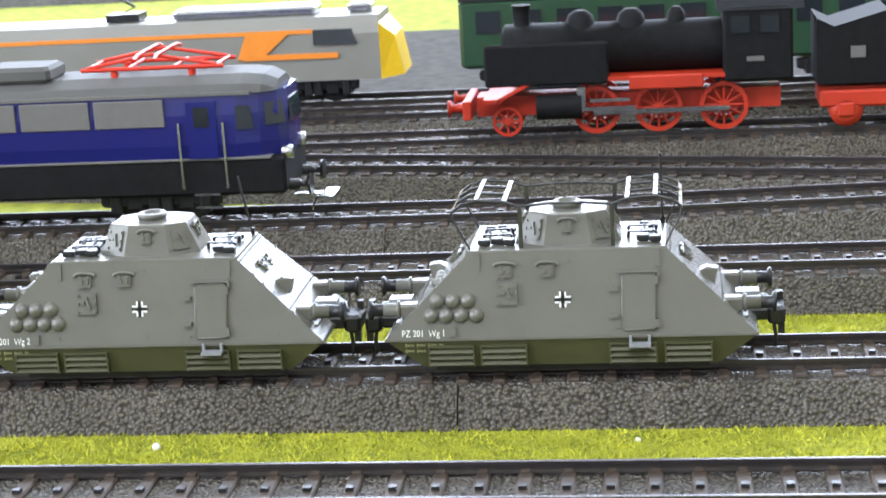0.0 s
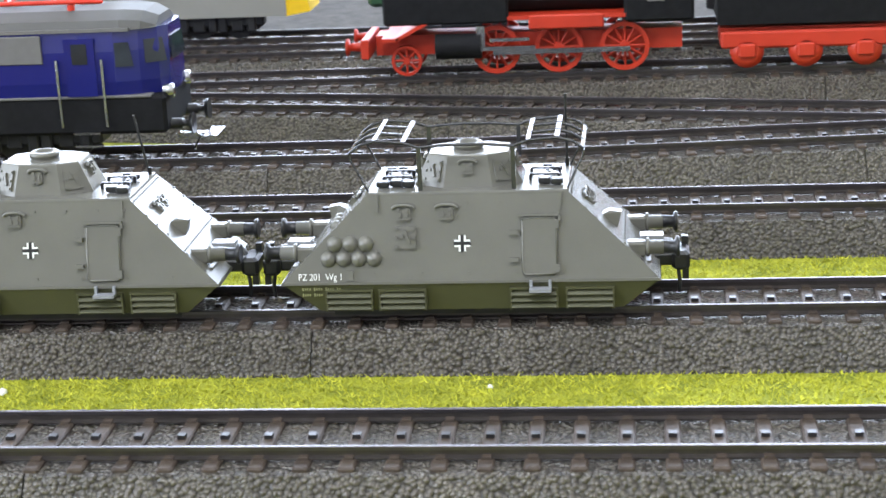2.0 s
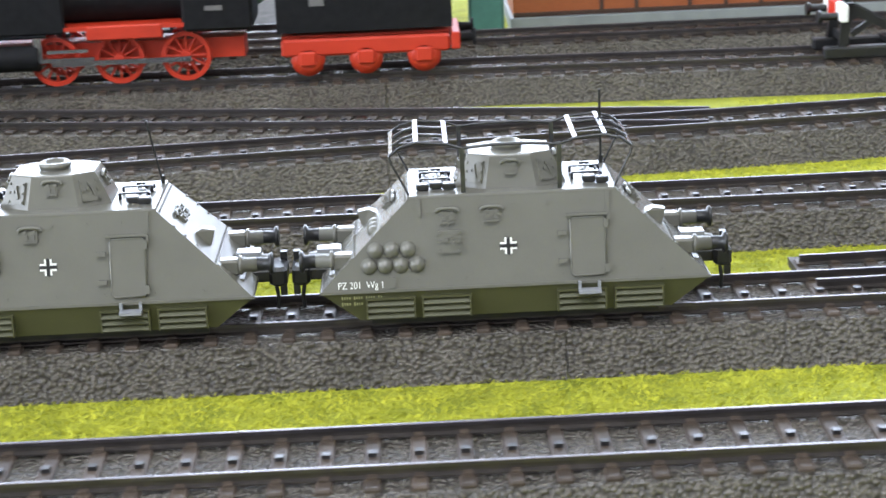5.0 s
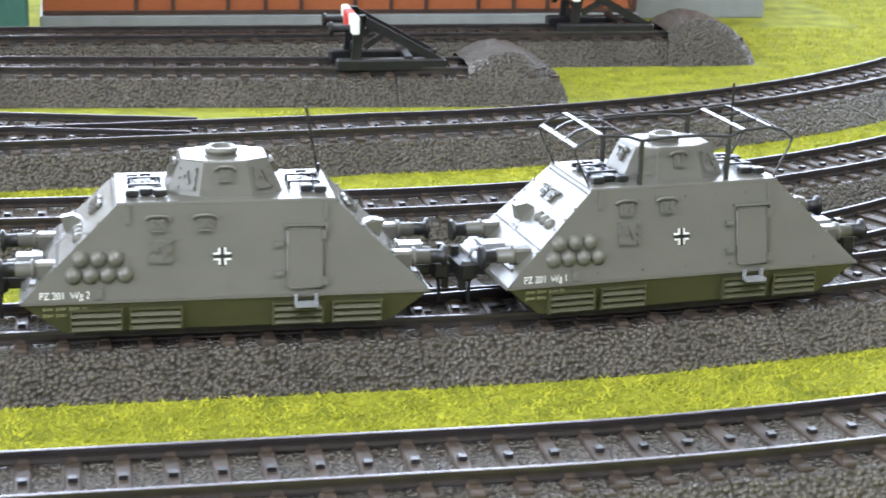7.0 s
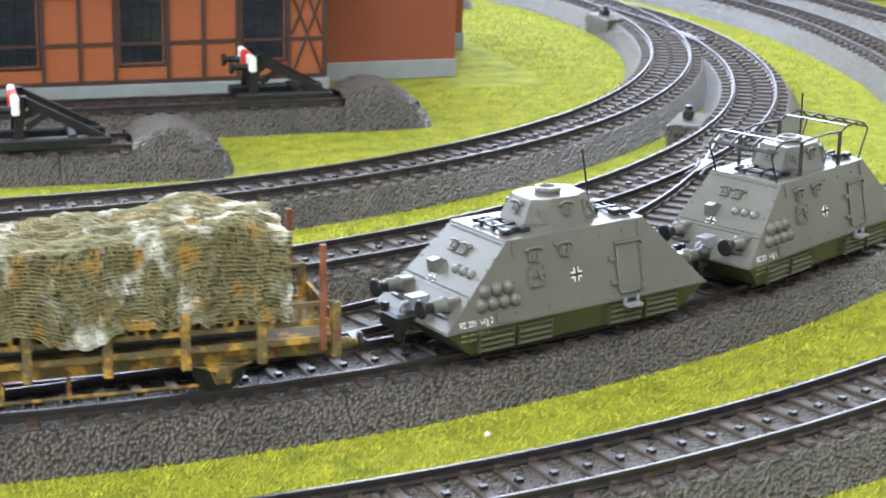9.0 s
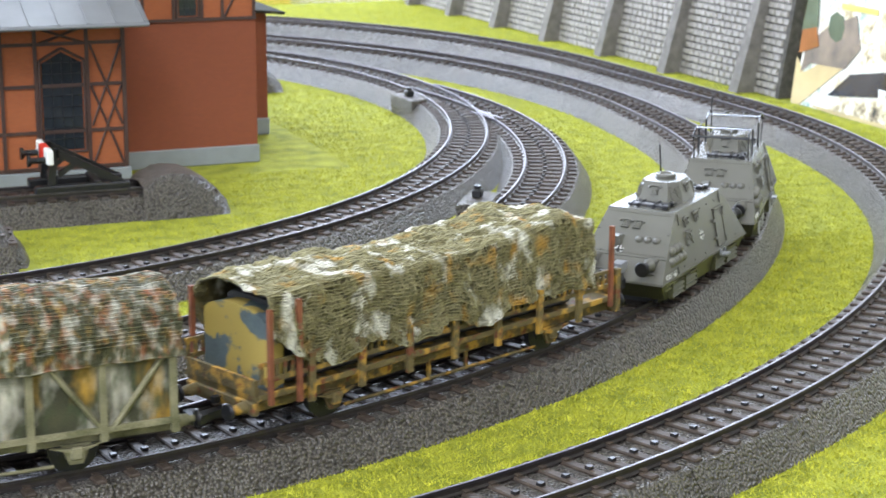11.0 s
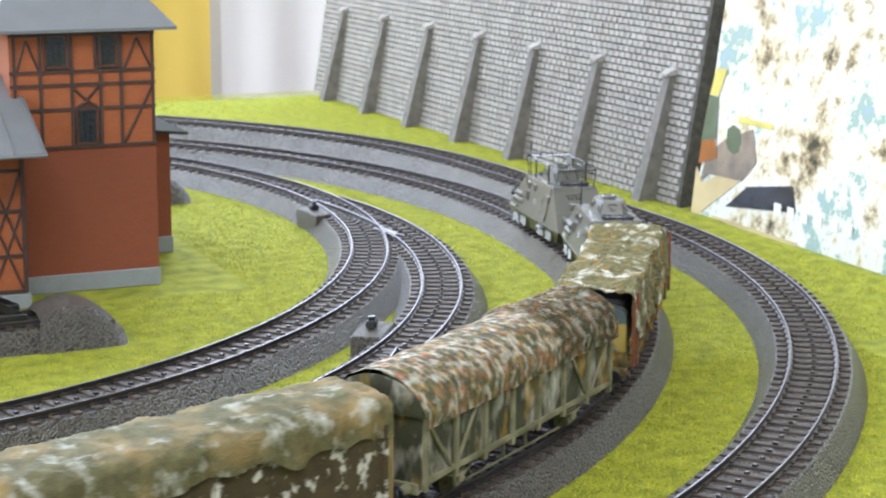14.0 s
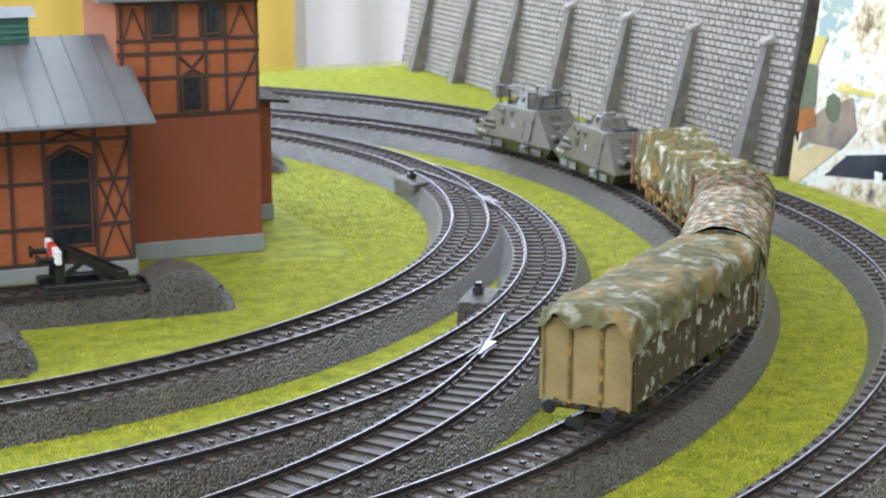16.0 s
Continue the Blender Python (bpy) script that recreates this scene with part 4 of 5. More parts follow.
def blue_locomotive():
    y, xf = 143.0, -67.0
    e = thing("electric_locomotive", "cobalt blue electric locomotive with silver roof and red pantograph", "locomotive")
    L = 188.0
    def sec(x, ins, zs=((31.5, 15.6), (36, 16.2), (45, 16.0), (51, 15.0))):
        return [(x, y - b + ins, z) for z, b in zs] + [(x, y + b - ins, z) for z, b in reversed(zs)]
    part("body", Geo().loft([sec(xf - L, 0), sec(xf - 16, 0), sec(xf - 9, 2.0), sec(xf - 4, 5.0), sec(xf - 1.5, 8.0)], smooth=False), M_BLUE, e, "cobalt blue body")
    part("lower_frame", Geo().cbox(xf - L / 2 - 2, y, 26.0, L, 31.2, 11.4, 1.0), M_LOCO, e, "black lower frame")
    part("waist_line", Geo().cbox(xf - L / 2 - 3, y, 31.6, L - 6, 32.2, 0.8, 0.2), M_GRILLE, e, "pale waist line")
    def roof(x, k, dz=0):
        return [(x, y - 15.4 * k, 51), (x, y - 14 * k, 53.8 - dz), (x, y - 8 * k, 56 - dz), (x, y + 8 * k, 56 - dz), (x, y + 14 * k, 53.8 - dz), (x, y + 15.4 * k, 51)]
    part("roof", Geo().loft([roof(xf - L, 1), roof(xf - 14, 1), roof(xf - 8, 0.9, 0.6), roof(xf - 4, 0.72, 2.4)]), M_SILVERROOF, e, "silver-grey roof")
    part("roof_gutter", Geo().box(xf - L / 2 - 6, y, 51.2, L - 10, 32, 0.9), M_GRILLE, e)
    for k in range(6):
        part("side_grille", Geo().cbox(xf - 48 - 23 * k, y - 16.2, 46, 21.5, 0.8, 8.2, 0.2), M_GRILLE, e, "pale side ventilation grille")
    d = part("cab_door", Geo().box(xf - 26, y - 16.3, 40.5, 9, 0.6, 17), M_BLUE, e)
    part("door_window", Geo().box(xf - 26, y - 16.6, 44.5, 4.6, 0.5, 6), M_GLASS, d)
    for dx in (-33, -19.5):
        part("handrail", Geo().tube([(xf + dx, y - 17, 23), (xf + dx, y - 17.2, 30), (xf + dx, y - 17, 43)], 0.5), M_STEEL, e, "bright handrail")
    part("cab_window", Geo().extrude([(xf - 15.5, y - 16.0, 40.5), (xf - 10.5, y - 14.9, 40.5), (xf - 11.5, y - 14.9, 47.5), (xf - 15.5, y - 15.6, 47.5)], (0, -0.5, 0)), M_GLASS, e)
    part("windscreen", Geo().extrude([(xf - 7.6, y - 13.2, 41), (xf - 2.2, y - 9.4, 41), (xf - 3.2, y - 9.0, 47.8), (xf - 7.8, y - 12.6, 47.8)], (0.4, -0.5, 0)), M_GLASS, e)
    part("windscreen", Geo().extrude([(xf - 1.0, y - 6.5, 41), (xf - 1.0, y + 6.5, 41), (xf - 1.8, y + 6, 47.6), (xf - 1.8, y - 6, 47.6)], (0.7, 0, 0)), M_GLASS, e)
    for yy in (-10, 10):
        part("headlight", Geo().lathe((xf - 3.5, y + yy, 32), (1, 0.0, 0), [(0, 2.0), (3, 2.0), (3.2, 1.2)], 12), M_STEEL, e)
        b = part("buffer", Geo().lathe((xf - 6, y + yy, 22), (1, 0, 0), [(0, 1.8), (7, 1.6), (7.1, 1), (9.5, 1), (9.6, 3.0), (10.6, 3.2)], 14), M_BLACK, e)
    part("step", Geo().box(xf - 26, y - 16, 21, 8, 2, 0.7).box(xf - 26, y - 15.6, 17, 8, 2, 0.7), M_STEEL, e)
    g = Geo()
    g.box(xf + 3, y, 16, 12, 3, 2).box(xf + 8, y, 16.4, 4, 12, 1.4).tube([(xf, y - 6, 22), (xf + 5, y - 6, 17), (xf + 3, y - 6, 13)], 0.6)
    part("coupling", g, M_STEEL, e, "bright metal coupling gear")
    for bxx in (-42, -145):
        g = Geo()
        bogie_block(g, xf + bxx, y, 2, 7)
        part("bogie", g, M_BLACK, e, "black bogie with wheels")
    px = xf - 42
    g = Geo()
    for yy in (-8, 8):
        g.tube([(px - 22, y + yy, 58.5), (px + 22, y + yy, 58.5)], 0.7)
        g.tube([(px - 20, y + yy, 59), (px, y + yy * 0.9, 62.5), (px + 20, y + yy, 59)], 0.6)
    for xx in (-20, -7, 7, 20):
        g.tube([(px + xx, y - 8, 58.8), (px + xx, y + 8, 58.8)], 0.6)
    for xx in (-3, 3):
        g.tube([(px + xx, y - 15, 62), (px + xx, y - 11, 63), (px + xx, y + 11, 63), (px + xx, y + 15, 62)], 0.6)
    for xx in (-12, 12):
        for yy in (-7, 7):
            g.cyl((px + xx, y + yy, 55.5), (px + xx, y + yy, 58.5), 1.2, 8)
    part("pantograph", g, M_RED, e, "folded red pantograph")
    part("pantograph", Geo().box(px - 100, y, 60, 40, 16, 1.2).box(px - 100, y, 57, 24, 10, 3), M_RED, e, "folded red pantograph")
    part("roof_equipment", Geo().cbox(px - 42, y - 3, 58, 22, 16, 5, 1.2).lathe((px - 70, y, 56), (1, 0, 0), [(0, 4), (14, 4)], 12), M_SILVERROOF, e)
    return e


def steam_locomotive():
    y, x0 = 257.0, -22.5
    e = thing("steam_locomotive", "black steam locomotive with red wheels and frame", "locomotive")
    part("boiler", Geo().lathe((x0 + 8, y, 41), (1, 0, 0), [(0, 8.5), (1, 9.6), (28, 9.6), (28.1, 9.2), (84, 9.2)], 22), M_LOCO, e, "black boiler barrel")
    part("chimney", Geo().lathe((x0 + 15, y, 49), (0, 0, 1), [(0, 4), (2, 3), (8, 3.2), (8.4, 3.7)], 14), M_LOCO, e)
    for x, r in ((36, 5.2), (54, 5.2), (70, 3.4)):
        part("dome", Geo().lathe((x0 + x, y, 48), (0, 0, 1), [(0, r + 0.8), (2, r), (5, r * 0.85), (6.6, r * 0.4)], 16), M_LOCO, e)
    part("cab", Geo().cbox(x0 + 98, y, 42, 24, 28, 26, 1.0), M_LOCO, e, "black driver's cab")
    part("cab_roof", Geo().loft([[(x, y - 14.5, 54), (x, y - 8, 57.5), (x, y + 8, 57.5), (x, y + 14.5, 54)] for x in (x0 + 84, x0 + 114)]), M_LOCO, e)
    for x in (92, 102):
        part("cab_window", Geo().box(x0 + x, y - 14.2, 49, 6.5, 0.6, 6), M_GLASS, e)
    part("smoke_box", Geo().cbox(x0 + 24, y - 12.6, 37.5, 44, 2.6, 15, 0.8).box(x0 + 26, y - 12, 40, 4, 3, 8), M_LOCO, e)
    part("running_board", Geo().box(x0 + 62, y, 31.6, 86, 27, 1.4).extrude([(x0 + 19, y - 13.5, 32.3), (x0 + 19, y - 13.5, 30.9), (x0 + 6, y - 13.5, 24.4), (x0 + 6, y - 13.5, 25.8)], (0, 27, 0)).box(x0 + 4, y, 25, 6, 27, 1.4).cbox(x0 + 66, y - 12.6, 30, 26, 3, 5, 0.5), M_WHEELRED, e, "red running board")
    part("buffer_beam", Geo().cbox(x0 - 5, y, 22, 3, 28, 7, 0.4), M_WHEELRED, e, "red buffer beam")
    for yy in (-10, 10):
        part("buffer", Geo().lathe((x0 - 6, y + yy, 22.5), (-1, 0, 0), [(0, 1.8), (5, 1.4), (5.1, 3), (6, 3.1)], 14), M_WHEELRED, e)
        part("cylinder", Geo().lathe((x0 + 20, y + yy * 1.15, 22), (1, 0, 0), [(0, 4.5), (16, 4.5)], 16), M_LOCO, e)
    part("frame", Geo().box(x0 + 52, y, 22, 108, 12, 7), M_WHEELRED, e, "red frame")

    def wheel(x, r, spokes=10):
        for yy, d in ((-9.2, -1), (9.2, 1)):
            g = Geo()
            n = 24
            for k in range(n):
                a0, a1 = 2 * math.pi * k / n, 2 * math.pi * (k + 1) / n
                q = [(r, a0), (r, a1), (r * 0.82, a1), (r * 0.82, a0)]
                g.extrude([(x + p * math.cos(a), y + yy, ZR + r + p * math.sin(a)) for p, a in q], (0, 2.0, 0))
            for k in range(spokes):
                a = math.pi * k / spokes * 2
                g.tube([(x, y + yy + 1, ZR + r), (x + r * 0.85 * math.cos(a), y + yy + 1, ZR + r + r * 0.85 * math.sin(a))], 0.5, 4)
            g.lathe((x, y + yy - 0.4, ZR + r), (0, 1, 0), [(0, r * 0.22), (2.6, r * 0.22)], 12)
            part("wheel", g, M_WHEELRED, e, "red spoked wheel")
    wheel(x0 + 9, 5.4, 8)
    for x in (41, 63, 86):
        wheel(x0 + x, 8.6, 12)
    part("coupling_rod", Geo().box(x0 + 64, y - 11.6, 19.5, 48, 0.9, 1.8).box(x0 + 40, y - 12.4, 21, 30, 0.9, 1.5), M_STEEL, e, "bright coupling rods")
    part("valve_gear", Geo().box(x0 + 36, y - 12.8, 25, 3, 1, 8).box(x0 + 46, y - 12.6, 24, 14, 0.8, 1.2), M_STEEL, e)
    t = x0 + 118
    part("tender_body", Geo().loft([[(x, y - 14, 27), (x, y - 14, z), (x, y + 14, z), (x, y + 14, 27)] for x, z in ((t, 50), (t + 6, 47), (t + 24, 52), (t + 30, 46), (t + 60, 46))]), M_LOCO, e, "black tender")
    part("tender_frame", Geo().cbox(t + 30, y - 12, 21.5, 58, 3, 6, 0.8).box(t + 30, y, 22, 58, 16, 6).cbox(t + 61, y, 22, 3, 28, 6, 0.4), M_WHEELRED, e, "red tender frame")
    for x in (10, 30, 50):
        g = Geo()
        g.lathe((t + x, y - 13.5, ZR + 6), (0, 1, 0), [(0, 3.5), (1, 5.8), (4, 5.8)], 18)
        g.cbox(t + x, y - 14, ZR + 6.5, 6, 2, 5, 0.6)
        part("tender_wheel", g, M_WHEELRED, e, "red tender wheel")
    for yy in (-10, 10):
        part("buffer", Geo().lathe((t + 62, y + yy, 22.5), (1, 0, 0), [(0, 1.8), (5, 1.4), (5.1, 3), (6, 3.1)], 14), M_LOCO, e)
    part("number_plate", Geo().box(x0 + 97, y - 14.3, 37, 6, 0.3, 1.6).box(t + 14, y - 14.2, 38, 5, 0.3, 4), M_GRILLE, e, "small pale plates")
    return e


def grey_orange_locomotive():
    y, xf = 345.0, -69.0
    e = thing("electric_locomotive", "grey-cream electric locomotive with orange band and yellow front", "locomotive")
    L = 230
    part("body", Geo().loft([[(x, y - 15, 21), (x, y - 15.5, 40), (x, y - 13, 47), (x, y + 13, 47), (x, y + 15.5, 40), (x, y + 15, 21)] for x in (xf - L, xf - 3)]), M_CREAM, e, "grey-cream body")
    part("nose", Geo().loft([[(xf - 3, y - 15, 21), (xf - 3, y - 15, 44), (xf - 3, y + 15, 44), (xf - 3, y + 15, 21)], [(xf + 6, y - 11, 22), (xf + 3, y - 11, 38), (xf + 3, y + 11, 38), (xf + 6, y + 11, 22)]]), M_YELLOW, e, "yellow front end")
    part("orange_band", Geo().box(xf - L / 2 - 15, y - 15.6, 41.5, L - 30, 0.6, 1.6).extrude([(xf - 58, y - 15.7, 41), (xf - 40, y - 15.7, 41), (xf - 52, y - 15.7, 31), (xf - 62, y - 15.7, 31)], (0, -0.4, 0)).box(xf - 40, y - 15.8, 31.5, 40, 0.5, 2.2), M_ORANGE, e, "orange side band")
    part("cab_window", Geo().extrude([(xf - 30, y - 15.6, 36), (xf - 12, y - 15.6, 36), (xf - 14, y - 14.4, 42), (xf - 30, y - 14.4, 42)], (0, -0.8, 0)), M_GLASS, e)
    for bxx in (-40, -180):
        g = Geo()
        bogie_block(g, xf + bxx, y, 3, 6)
        part("bogie", g, M_BLACK, e, "dark bogie")
    part("pantograph", Geo().tube([(xf - 120, y, 47), (xf - 108, y, 53), (xf - 122, y, 62)], 0.9).box(xf - 112, y, 49, 14, 12, 3).box(xf - 122, y, 62, 3, 24, 1), M_TOOL, e, "dark pantograph")
    part("roof_equipment", Geo().cbox(xf - 60, y, 49, 60, 16, 4, 1).cbox(xf - 12, y, 49, 10, 10, 4, 1), M_STEEL, e)
    return e


def green_coach(x0, length):
    y = 352.0
    e = thing("passenger_coach", "dark green railway coach standing in the yard", "railway coach", "parked coaches")
    part("body", Geo().cbox(x0 + length / 2, y, 36, length, 30, 28, 1.5), M_GREEN, e, "dark green body")
    part("roof", Geo().loft([[(x, y - 15, 49.5), (x, y - 9, 54), (x, y + 9, 54), (x, y + 15, 49.5)] for x in (x0, x0 + length)]), M_LOCO, e)
    for k in range(int((length - 10) / 16.5)):
        part("window", Geo().box(x0 + 12 + 16.5 * k, y - 15.2, 41, 10, 0.6, 9), M_GLASS, e)
    for bxx in (26, length - 26):
        g = Geo()
        bogie_block(g, x0 + bxx, y, 2)
        part("bogie", g, M_BLACK, e)
    return e


blue_locomotive(), steam_locomotive(), grey_orange_locomotive(), green_coach(-40, 124), green_coach(88, 76)
railway("siding_track", [("line", -900, 347, 162, 347)], "rear siding under the parked stock", low=0.3, seed=14)


# ---- buffer stops, ballast mounds, turnout motors ----
def buffer_stop(x, y, label):
    b = thing("buffer_stop", label, "buffer stop", "buffer stops")
    z = 11.0
    for s in (-1, 1):
        yy = y + s * 8.6
        part("base_beam", Geo().cbox(x + 14, yy, z + 1.0, 38, 4.6, 4.2, 0.6), M_BLACK, b, "black plastic base")
        part("side_frame", Geo().extrude([(x, yy - 1, z + 2), (x + 3, yy - 1, z + 2), (x + 5, yy - 1, z + 18), (x + 1.6, yy - 1, z + 18)], (0, 2, 0)).extrude([(x + 4, yy - 1, z + 18), (x + 4, yy - 1, z + 14.6), (x + 28, yy - 1, z + 2), (x + 32, yy - 1, z + 3)], (0, 2, 0)).extrude([(x + 4, yy - 0.8, z + 8), (x + 12, yy - 0.8, z + 13), (x + 13, yy - 0.8, z + 11.6), (x + 5, yy - 0.8, z + 6)], (0, 1.6, 0)), M_BLACK, b)
        part("buffer", Geo().lathe((x + 1, yy, z + 13.5), (-1, 0, 0), [(0, 1.3), (7, 1.2), (7.1, 2.3), (8.4, 2.4)], 12), M_BLACK, b)
    bm = part("buffer_beam", Geo().cbox(x + 1, y - 9, z + 15, 2.6, 9, 6.0, 0.4).cbox(x + 1, y + 9, z + 15, 2.6, 9, 6.0, 0.4), M_WHITE, b, "white buffer beam")
    part("red_block", Geo().cbox(x + 0.8, y, z + 15, 3.0, 9.2, 6.2, 0.4), M_RED, bm, "red centre block")
    part("cross_beam", Geo().cbox(x + 3, y, z + 5, 2, 18, 3, 0.3).cbox(x + 20, y, z + 3, 3, 20, 2, 0.3), M_BLACK, b)
    return b


buffer_stop(288, 250.5, "black buffer stop with red and white beam on the front siding")
buffer_stop(382, 313, "black buffer stop with red and white beam on the rear siding")


def mound(x, y, label):
    g, n, k = Geo(), 26, 14
    rows = []
    for i in range(n + 1):
        u = i / n
        prof = math.sin(math.pi * min(1, 0.12 + u * 0.9)) ** 0.8 if u < 1 else 0
        hgt = 16.0 * max(0.0, math.sin(math.pi * (0.2 + 0.8 * u))) ** 0.7
        row = []
        for j in range(k + 1):
            v = 2 * j / k - 1
            wd = 20.8 - 2 * u ** 3
            z = max(0.05, (hgt + 0.6) * min(1.0, (1 - abs(v)) * 2.6) ** 0.8 + noise.noise(Vector((x + 60 * u, v * 9, 0)) * 0.3) * 0.7)
            row.append((x + 36 * u + (3.0 * (1 - v * v)), y + v * wd, z if i < n else 0.05))
        rows.append(row)
    m = k + 1
    g.add([p for r in rows for p in r], [(i * m + j, (i + 1) * m + j, (i + 1) * m + j + 1, i * m + j + 1) for i in range(n) for j in range(k)], True)
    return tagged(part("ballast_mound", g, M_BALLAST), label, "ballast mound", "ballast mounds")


mound(326, 250, "dark grey moulded ballast mound ending the front siding")
mound(417, 310, "dark grey moulded ballast mound ending the rear siding")
mound(528, 603, "small dark grey moulded ballast mound behind the shed")


def turnout_motor(x, y, ang, label):
    t = thing("turnout_lever_box", label, "turnout lever", "turnout levers", pose(x * MM, y * MM, 0, 0, 0, ang))
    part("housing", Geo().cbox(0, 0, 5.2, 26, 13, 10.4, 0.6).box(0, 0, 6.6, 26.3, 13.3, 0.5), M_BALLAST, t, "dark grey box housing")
    part("lever", Geo().cbox(2, 1, 12, 5, 4, 3.2, 0.5).cyl((2, 1, 10), (2, 1, 15.2), 1.5, 10), M_BLACK, t, "black lever knob")
    return t


turnout_motor(541, 240, 55, "dark grey turnout lever box beside the crossover")
turnout_motor(606, 486, 95, "dark grey turnout lever box beside the inner curve")



def frog(x, y, ang, label):
    f = thing("turnout_frog", label, "turnout frog", "turnout frogs", pose(x * MM, y * MM, (ZR - 0.35) * MM, 0, 0, ang))
    part("nose", Geo().extrude([(-9, -0.5, 0), (9, -1.7, 0), (9, 1.7, 0), (-9, 0.5, 0)], (0, 0, 0.6)), M_RAIL, f, "bright steel frog nose")
    for k in (-1, 1):
        part("wing_rail", Geo().tube([(-14, k * 2.6, 0.2), (-4, k * 1.6, 0.2), (4, k * 2.8, 0.2), (10, k * 4.6, 0.2)], 0.5, 5), M_RAIL, f)
    return f


frog(619, 415, 92, "bright steel turnout frog on the inner curve")
frog(512, 165, 50, "bright steel turnout frog at the crossover")


def pebble(x, y, r, seed):
    rng = random.Random(seed)
    g = Geo().lathe((0, 0, 0), (0, 0, 1), [(0, r * 0.8), (r * 0.5, r), (r * 1.1, r * 0.7), (r * 1.5, r * 0.15)], 9)
    g.v = [(a * (1 + 0.2 * rng.random()), b * (1 + 0.2 * rng.random()), c) for a, b, c in g.v]
    ob = part("pebble", g, M_WHITE)
    ob.matrix_basis = pose(x * MM, y * MM, 0)
    return tagged(ob, "small white pebble lying in the turf", "pebble", "loose pebbles")


pebble(-67, -29, 1.0, 1), pebble(37, -27.6, 0.6, 2), pebble(119, -43, 0.8, 3), pebble(374, -20, 0.7, 4)

# ---- engine shed ----
shed = thing("engine_shed", "half-timbered orange brick engine shed with tower and grey roofs", "building")
HX0, HX1, HY, TX0, TX1, TY = 184, 428, 368.5, 428, 493.5, 392


def arch(x, w, z0, z1, y):
    """A pointed window outline."""
    return [(x - w / 2, y, z0), (x + w / 2, y, z0), (x + w / 2, y, z1 - w * 0.28), (x, y, z1), (x - w / 2, y, z1 - w * 0.28)]


def window(x, w, z0, z1, y, nx, nz, depth=1.4):
    wn = part("window", Geo().extrude(arch(x, w, z0, z1, y - 0.25), (0, 0.4, 0)), M_GLASS, shed, "dark pointed window")
    g = Geo()
    for i in range(1, nx):
        g.box(x - w / 2 + w * i / nx, y - 0.4, (z0 + z1 - 2) / 2, 0.35, 0.4, z1 - z0 - 3)
    for i in range(1, nz):
        g.box(x, y - 0.4, z0 + (z1 - z0) * i / nz, w, 0.4, 0.35)
    part("glazing_grid", g, M_TOOL, wn)
    o = arch(x, w + 2.0, z0 - 1.0, z1 + 1.6, y)
    g = Geo()
    for a, b in zip(o, o[1:] + o[:1]):
        g.tube([(a[0], y - 0.5, a[2]), (b[0], y - 0.5, b[2])], 0.65, 4)
    part("window_frame", g, M_TIMBER, wn, "brown timber frame")


part("hall_wall", Geo().box((HX0 + HX1) / 2, HY + 52, 39, HX1 - HX0, 104, 64), M_BRICK, shed, "orange brick hall walls")
part("hall_plinth", Geo().cbox((HX0 + HX1) / 2, HY + 52, 3.4, HX1 - HX0 + 2.4, 106.4, 6.8, 0.4), M_PLINTH, shed, "grey stone plinth")
for z in (8, 24, 44, 62, 70):
    part("timber_rail", Geo().box((HX0 + HX1) / 2, HY - 0.3, z, HX1 - HX0, 0.9, 1.5), M_TIMBER, shed)
bay = 51.5
for k in range(4):
    xw = 400.5 - bay * k
    for dx in (-11, 11):
        part("timber_post", Geo().box(xw + dx, HY - 0.35, 39, 1.6, 1.0, 62), M_TIMBER, shed)
    part("timber_post", Geo().box(xw - 25.5, HY - 0.35, 39, 1.6, 1.0, 62), M_TIMBER, shed)
    window(xw, 17.0, 16, 58.5, HY, 4, 9)
    for z0, z1 in ((60, 69),):
        for a, b in ((-10, 10), (10, -10)):
            part("timber_brace", Geo().tube([(xw + a, HY - 0.3, z0 + 2), (xw + b, HY - 0.3, z1)], 0.6, 4), M_TIMBER, shed)
part("timber_post", Geo().box(HX1 - 0.8, HY - 0.4, 39, 1.8, 1.2, 62), M_TIMBER, shed)
for a, b in ((413, 426), (426, 413)):
    part("timber_brace", Geo().tube([(a, HY - 0.3, 9), (b, HY - 0.3, 43)], 0.6, 4), M_TIMBER, shed)
    part("timber_brace", Geo().tube([(a, HY - 0.3, 26), (b, HY - 0.3, 61)], 0.6, 4), M_TIMBER, shed)
rf = part("hall_roof", Geo().loft([[(x, 345, 71), (x, 345, 72.6), (x, 421, 102), (x, 497, 72.6), (x, 497, 71), (x, 421, 99.6)] for x in (174, 434)]), M_SLATE, shed, "grey sheet roof with raised seams")
for k in range(22):
    x = 432 - 12.0 * k
    part("roof_seam", Geo().extrude([(x, 345, 72.7), (x, 345, 73.2), (x, 421, 102.6), (x, 421, 102)], (0.6, 0, 0)), M_SLATE, rf)
part("roof_gutter", Geo().tube([(174, 344.5, 71.6), (434, 344.5, 71.6)], 0.9, 6), M_SLATE, rf)
vt = part("roof_vent", Geo().box(385, 421, 106, 16, 14, 12), M_TEAL, shed, "green louvred roof vent")
for k in range(4):
    part("vent_slat", Geo().box(385, 413.4, 102.5 + 2.6 * k, 15, 1.6, 1.0), M_TEAL, vt)
part("vent_roof", Geo().loft([[(x, 410, 112), (x, 421, 116), (x, 432, 112)] for x in (374, 396)]), M_SLATE, vt)
